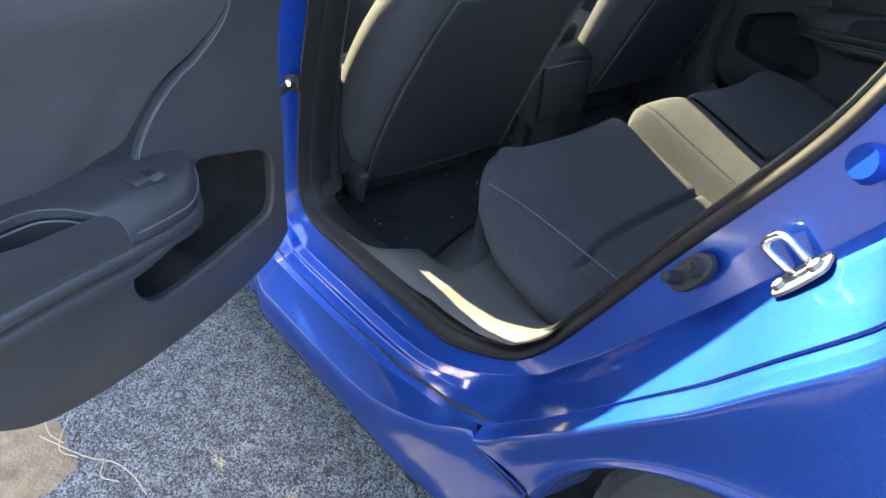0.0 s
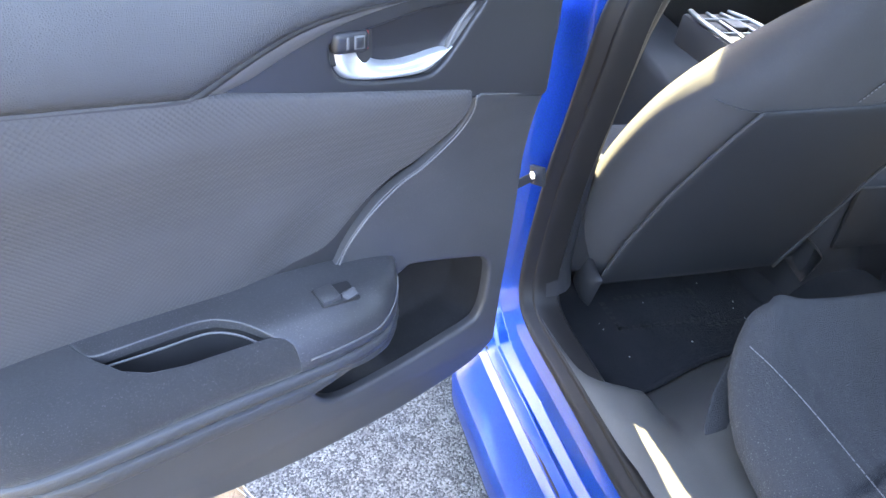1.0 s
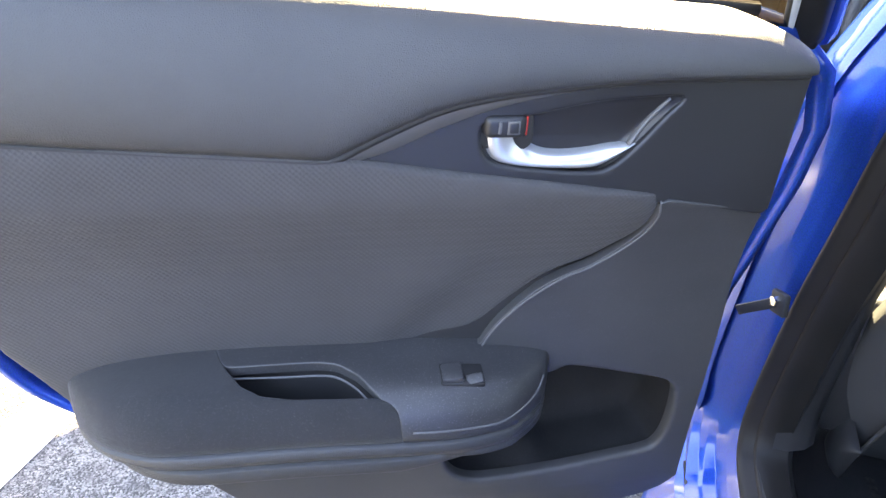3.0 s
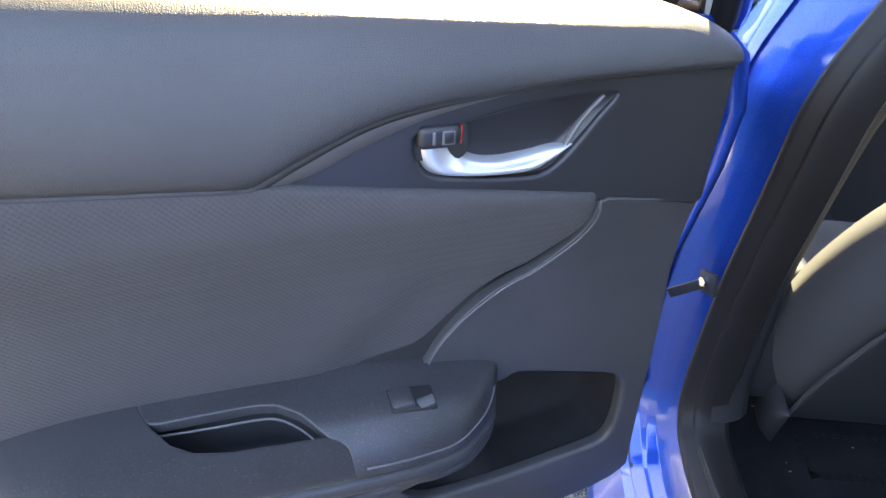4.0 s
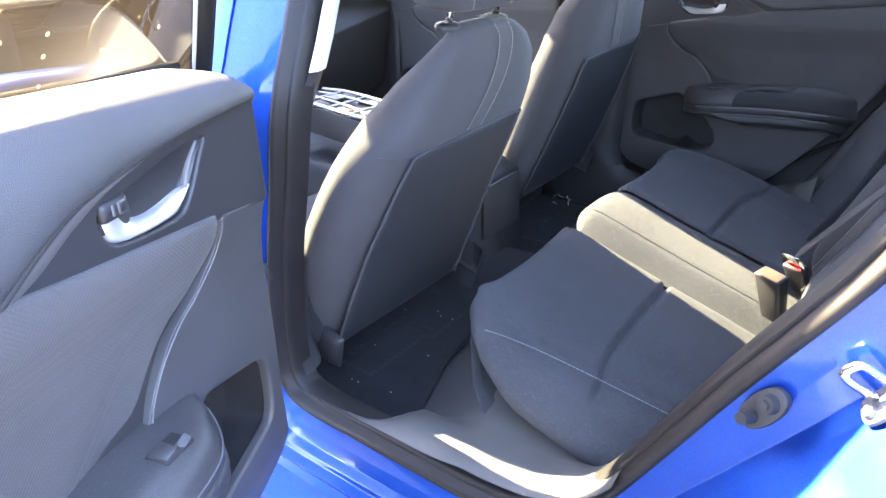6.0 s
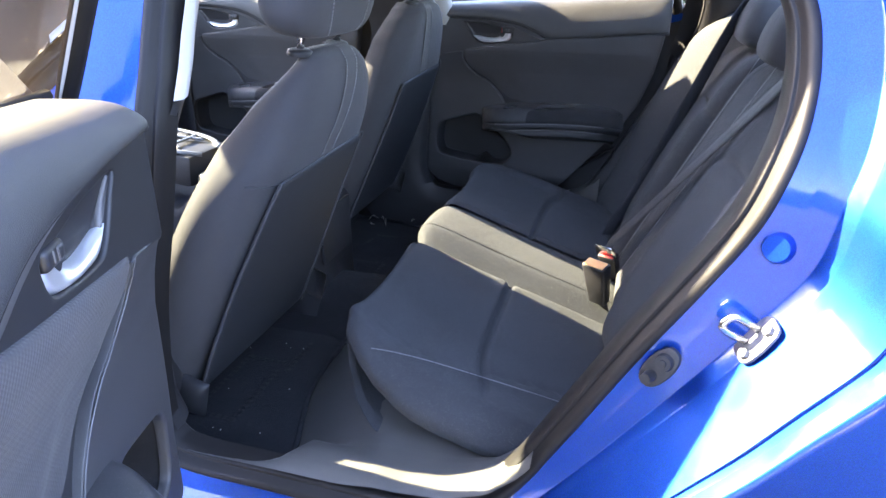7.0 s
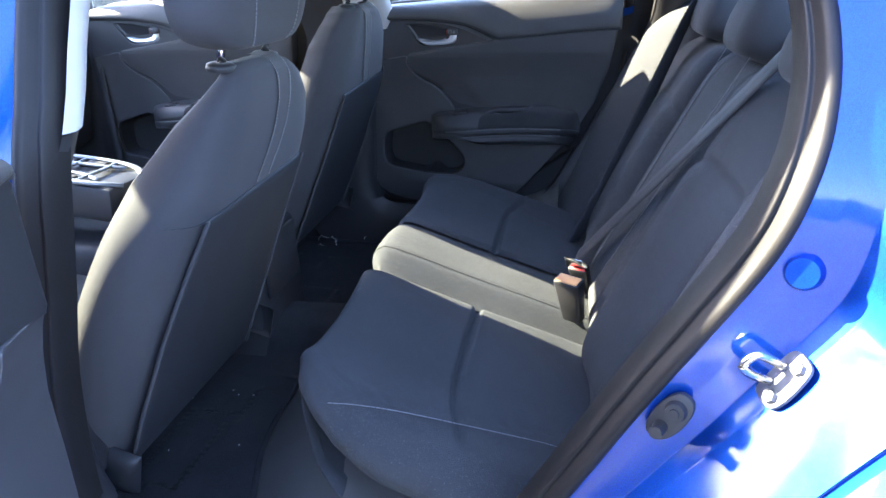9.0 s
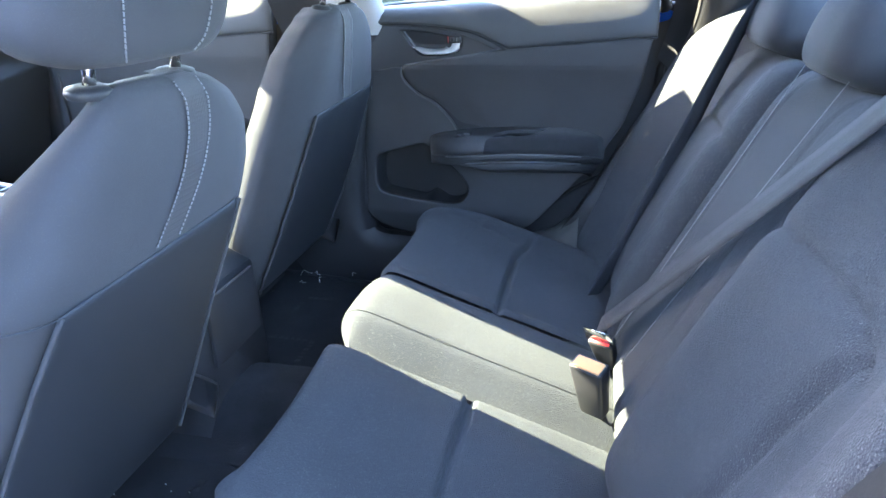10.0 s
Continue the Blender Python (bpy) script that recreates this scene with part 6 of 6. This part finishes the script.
def belts():
    b = thing("seat_belt", "dark webbing seat belt buckled across the rear seat back", "seat belt")
    ribbon("webbing", [(1.03, 0.53, 1.05), (0.967, 0.60, 0.965), (0.893, 0.686, 0.837), (0.820, 0.772, 0.710), (0.746, 0.858, 0.583), (0.674, 0.943, 0.458)], 0.048, b, "", [(0.20, 0.87, 0.44), (0.23, 0.85, 0.474), (0.23, 0.85, 0.474), (0.25, 0.82, 0.5)])
    b2 = thing("seat_belt", "dark webbing seat belt hanging over the far rear seat", "seat belt")
    ribbon("webbing", [(1.0, 1.37, 1.09), (0.936, 1.34, 0.985), (0.852, 1.33, 0.775), (0.752, 1.325, 0.518), (0.690, 1.29, 0.405), (0.668, 1.26, 0.37)], 0.048, b2, "", [(0.35, 0.93, -0.1), (0.55, 0.80, -0.25), (0.75, 0.60, -0.30), (0.75, 0.60, -0.30), (0.6, 0.75, -0.25)])

    block("belt_guide", (0.05, 0.075, 0.018), (0.985, 0.59, 0.952), TRIM, b, "black belt guide on the seat back", r=0.005, turn=(0, -25, -35))
    block("belt_guide", (0.05, 0.075, 0.018), (0.985, 1.385, 1.0), TRIM, b2, "black belt guide beside the seat back", r=0.005, turn=(0, -25, 20))

    def buckle(at, tilt, label, colour, lab, size=1.0):
        k = thing("belt_buckle", label, "belt buckle", group="belt buckles")
        m = Matrix.Translation(at) @ pose(0, 0, 0, *tilt) @ Matrix.Scale(size, 4)
        bm = bmesh.new()
        bmesh.ops.create_cube(bm, size=1)
        bmesh.ops.scale(bm, vec=(0.026, 0.046, 0.085), verts=bm.verts)
        for v in bm.verts:
            if v.co.z < 0:
                v.co.x *= 0.8
                v.co.y *= 0.72
        bmesh.ops.bevel(bm, geom=bm.edges[:], offset=0.005, segments=3, profile=0.5, affect='EDGES')
        bmesh.ops.transform(bm, matrix=m, verts=bm.verts)
        part("buckle_body", bm, BEZEL, k, "black plastic buckle")
        bm = bmesh.new()
        bmesh.ops.create_cube(bm, size=1)
        bmesh.ops.scale(bm, vec=(0.019, 0.038, 0.012), verts=bm.verts)
        bmesh.ops.bevel(bm, geom=bm.edges[:], offset=0.002, segments=2, profile=0.5, affect='EDGES')
        bmesh.ops.transform(bm, matrix=m @ Matrix.Translation((-0.001, 0, 0.038)), verts=bm.verts)
        part("release_button", bm, colour, k, lab)
        rows = [[m @ Vector((x, y, z)) for y in (-0.014, 0.0, 0.014)] for x, z in ((0.0, -0.03), (0.004, -0.06), (0.014, -0.085))]
        grid("buckle_stalk", rows, WEB, k, "short webbing stalk", thick=0.003)
        return k, m
    buckle(Vector((0.668, 0.790, 0.432)), (0, -16, 60), "black seat belt buckle with an orange button on the cushion", ORANGE, "faded orange release button", 1.3)
    k, m = buckle(Vector((0.690, 0.935, 0.415)), (0, -30, 65), "black seat belt buckle with a red button, fastened", RED, "red release button")
    rows = [[m @ Vector((x, y, z)) for y in (-0.026, 0.026)] for x, z in ((-0.004, 0.042), (-0.004, 0.075))]
    grid("latch_plate", rows, CHROME, k, "bright steel latch plate", thick=0.002)
    w = thing("belt_end", "lap belt webbing lying along the foot of the seat back", "seat belt")
    ribbon("webbing", [(0.735, 0.700, 0.350), (0.722, 0.76, 0.372), (0.716, 0.83, 0.368), (0.722, 0.90, 0.378), (0.73, 0.98, 0.365)], 0.042, w, "", [(0.6, 0, 0.8), (0.5, 0.1, 0.85), (0.6, 0, 0.8)])


belts()


# ---- floor mats, console, dashboard ----
def small_things():
    out = [(-0.42, 0.240), (0.05, 0.240), (0.110, 0.248), (0.146, 0.285), (0.135, 0.34), (0.088, 0.48), (0.072, 0.60), (0.068, 0.70), (0.02, 0.735), (-0.42, 0.735)]
    for sgn in (1, -1):
        o = [(x, y if sgn > 0 else 2 * MID - y) for x, y in out]
        zf = 0.212
        m = thing("floor_mat", "black carpet floor mat with pressed bands in the rear footwell", "floor mat", group="rear floor mats")
        tube("mat_binding", [Vector((a, b, zf + 0.006 + 0.05 * max(0, a - 0.05))) for a, b in o], 0.006, CARPET, m, "raised bound edge of the mat", n=70, closed=True, seg=8, flat=0.8)
        plate("mat", o, lambda a, b, h: Vector((a, b, zf + h + 0.05 * max(0, a - 0.05))), 0.006, CARPET, m, r=0.002)
        lines = random.Random(12)
        for x0, y0, nx, ny in ((-0.03, 0.36, 0, 12), (-0.125, 0.40, 0, 12), (-0.03, 0.36, 6, 0), (-0.03, 0.58, 6, 0), (-0.22, 0.34, 6, 0), (-0.01, 0.56, 0, 8)):
            for k in range(nx or ny):
                x, y = x0 - (0.016 * k if nx else 0), y0 + (0.017 * k if ny else 0)
                for row in range(2):
                    xx, yy = x + (0.007 * row if ny else 0), y + (0.007 * row if nx else 0)
                    w = lines.uniform(0.006, 0.013)
                    size = (0.005, w, 0.001) if ny else (w, 0.005, 0.001)
                    block("pressed_bar", size, (xx, yy if sgn > 0 else 2 * MID - yy, zf + 0.0066), MARK, m, r=0.0004, seg=1)
    rng = random.Random(3)
    tag = thing("paper_scrap", "small white scrap of paper on the mat", "paper scrap")
    plate("scrap", [(0, 0), (0.016, 0.003), (0.018, 0.010), (0.010, 0.015), (0.001, 0.010)], lambda a, b, h: Vector((-0.158 + a, 0.755 + b, 0.222 + h + 0.3 * a)), 0.001, WHITE, tag, r=0)
    for _ in range(13):
        x, y = rng.uniform(-0.3, 0.1), rng.uniform(0.3, 0.7)
        c = block("lint", (0.004 * rng.uniform(0.4, 1.4), 0.0014, 0.0012), (x, y, 0.2195 + 0.05 * max(0, x - 0.05)), WHITE, None, r=0.0003, seg=1, turn=(0, 0, rng.uniform(0, 180)))
        tagged(c, "speck of pale lint on the mat", "lint", group="lint specks")
    # torn clear film by the far footwell
    for x, y, w, e in ((-0.20, 1.54, 20, 0.020), (-0.16, 1.56, -35, 0.014), (-0.04, 1.56, 70, 0.011), (-0.12, 1.50, 110, 0.017), (-0.18, 1.49, -10, 0.010)):
        turn = pose(x, y, 0.222, 0, 0, w)
        f = tube("plastic_film_shred", [turn @ Vector(q) for q in ((0, 0, 0), (e * 0.6, 0.002, e * 0.7), (e * 1.3, -0.003, e * 0.35), (e * 1.9, 0.004, e * 0.1))], 0.0010, WHITE, seg=5, n=10, flat=0.4)
        tagged(f, "shred of shiny clear film on the far mat", "plastic film", group="film shreds")
    # centre console
    con = thing("centre_console", "black centre console with a silver edged gear selector plate", "console")
    rows = []
    for x in np.linspace(-1.25, -0.03, 26):
        top = interp(x, [(-1.25, 0.62), (-0.72, 0.52), (-0.62, 0.50), (-0.40, 0.50), (-0.36, 0.555), (-0.08, 0.555), (-0.03, 0.53)])
        w = 0.115
        rows.append([Vector((x, MID + y, z)) for y, z in ((-w - 0.01, 0.22), (-w, top - 0.03), (-w + 0.008, top - 0.008), (-w + 0.02, top), (w - 0.02, top), (w - 0.008, top - 0.008), (w, top - 0.03), (w + 0.01, 0.22))])
    grid("console_body", rows, TRIM, con, "black plastic console body", caps=True)
    block("arm_pad", (0.28, 0.20, 0.05), (-0.22, MID, 0.575), LEATHER, con, "padded console lid", r=0.02, seg=4)
    tilt = pose(-0.545, MID, 0.655, 0, 6, 0)
    block("selector_plate", (0.34, 0.17, 0.085), tuple(tilt @ Vector((0, 0, -0.044))), TRIM, con, "black gear selector plate", r=0.012, turn=(0, 6, 0))
    for k in (-1, 1):
        tube("silver_edge", [tilt @ Vector(p) for p in ((-0.17, 0.060 * k, 0.002), (-0.08, 0.080 * k, 0.006), (0.05, 0.082 * k, 0.006), (0.13, 0.070 * k, 0.003), (0.175, 0.040 * k, -0.004))], 0.0085, SATIN, con, "satin silver console edge", n=24, seg=8, flat=0.7)
        tube("silver_edge", [tilt @ Vector(p) for p in ((-0.15, 0.022 * k, 0.004), (-0.05, 0.030 * k, 0.008), (0.06, 0.034 * k, 0.008), (0.12, 0.052 * k, 0.005))], 0.006, SATIN, con, "satin silver rib between the slots", n=20, seg=8, flat=0.7)
    for x in (-0.10, -0.01, 0.075):
        tube("silver_crossbar", [tilt @ Vector(p) for p in ((x, -0.080, 0.005), (x + 0.012, -0.030, 0.009), (x + 0.012, 0.030, 0.009), (x, 0.080, 0.005))], 0.0055, SATIN, con, "satin silver console bar", n=14, seg=8, flat=0.7)
    for x in (-0.055, 0.03):
        for y in (-0.056, 0.056):
            block("selector_slot", (0.055, 0.036, 0.012), tuple(tilt @ Vector((x, y, 0.0))), BLACK, con, "dark slot in the silver plate", r=0.004, turn=(0, 6, 0))
    block("selector_buttons", (0.05, 0.045, 0.016), tuple(tilt @ Vector((-0.055, 0, 0.006))), BEZEL, con, "black gear selector buttons", r=0.004, turn=(0, 6, 0))
    block("rear_vent_panel", (0.01, 0.17, 0.14), (-0.018, MID, 0.45), TRIM, con, "black rear panel of the console", r=0.004)
    for side in (1, -1):
        rows = [[Vector((x, y if side > 0 else 2 * MID - y, z)) for x, y in ((-1.7, 0.105), (-1.3, 0.105), (-1.08, 0.105), (-1.03, 0.125), (-0.985, 0.170), (-0.93, 0.195))] for z in (0.2, 0.5, 0.8, 0.95)]
        tagged(grid("kick_panel", rows, TRIM, thick=0.004), "dark trim panel beside the front footwell", "trim", kind="structure")
    rows = [[Vector((x, 2 * MID - y, z)) for x in (-1.12, -0.6, -0.02)] for y, z in ((0.17, 0.17), (0.15, 0.28), (0.135, 0.40))]
    tagged(grid("sill_board", rows, TRIM, thick=0.004), "dark trim along the sill below the shut front door", "trim", kind="structure")
    # dashboard
    d = thing("dashboard", "black dashboard with silver edged air vents", "dashboard")
    rows, trim = [], []
    for y in np.linspace(0.135, 2 * MID - 0.135, 40):
        ledge = 0.785 + 0.18 * max(0.0, abs(y - MID) - 0.40)
        rows.append([Vector((x, y, z)) for x, z in ((-1.6, 0.95), (-1.42, 0.985), (-1.2, 0.995), (-1.08, 0.990), (-1.03, 0.980), (-1.012, 0.970), (-1.0, 0.930), (-1.003, 0.905), (-1.035, 0.890), (-1.045, ledge + 0.03), (-1.0, ledge + 0.004), (-1.004, ledge - 0.012), (-1.05, 0.70), (-1.08, 0.55), (-1.3, 0.40))])
        trim.append([Vector((x, y, z)) for x, z in ((-0.9985, 0.9125), (-0.9945, 0.910), (-0.9945, 0.904), (-1.001, 0.901))])
    grid("dash_top", rows, LEATHER, d, "grained black dashboard")
    grid("dash_strip", trim, SATIN, d, "satin silver strip along the dashboard")
    for y, k in ((0.26, -1), (MID - 0.13, -1), (MID + 0.13, 1), (2 * MID - 0.23, 1)):
        shape = [(y - 0.085 * k, 0.972), (y + 0.045 * k, 0.966), (y + 0.090 * k, 0.924), (y + 0.055 * k, 0.910), (y - 0.02 * k, 0.918)]
        v = plate("air_vent", shape if k > 0 else shape[::-1], lambda a, b, h: Vector((-1.008 + h - 0.25 * (b - 0.93), a, b)), 0.012, BLACK, d, "dark angular air vent", r=0.002)
        for n in range(4):
            z = 0.922 + 0.012 * n
            block("slat", (0.012, 0.115 - 0.012 * n, 0.003), (-0.992 - 0.25 * (z - 0.93), y + (0.010 - 0.006 * n) * k, z), TRIM, v, r=0.001, seg=1)
        tube("vent_edge", [Vector((-0.993 - 0.25 * (b - 0.93), a, b)) for a, b in shape], 0.0028, SATIN, v, "satin silver vent edge", closed=True, seg=6)
    sw = thing("steering_wheel", "black steering wheel before the driver's seat", "steering wheel")
    c = Vector((-0.83, 0.507, 0.80))
    ax, up = Vector((0, 1, 0)), Vector((-0.35, 0, 0.94))
    tube("wheel_ring", [c + 0.185 * (math.cos(w) * ax + math.sin(w) * up) for w in np.linspace(0, 2 * math.pi, 41)[:-1]], 0.015, LEATHER, sw, "leather wheel ring", closed=True)
    block("wheel_hub", (0.05, 0.16, 0.13), tuple(c + Vector((-0.02, 0, 0))), TRIM, sw, "plastic hub", r=0.02, seg=3, turn=(0, -20, 0))
    for w in (0.1, math.pi - 0.1, -math.pi / 2):
        tube("spoke", [c + Vector((-0.02, 0, 0)), c + 0.18 * (math.cos(w) * ax + math.sin(w) * up)], 0.012, TRIM, sw)
    tube("steering_column", [c + Vector((-0.02, 0, 0)), c + Vector((-0.28, 0, -0.10))], 0.035, TRIM, sw, "black steering column")


small_things()
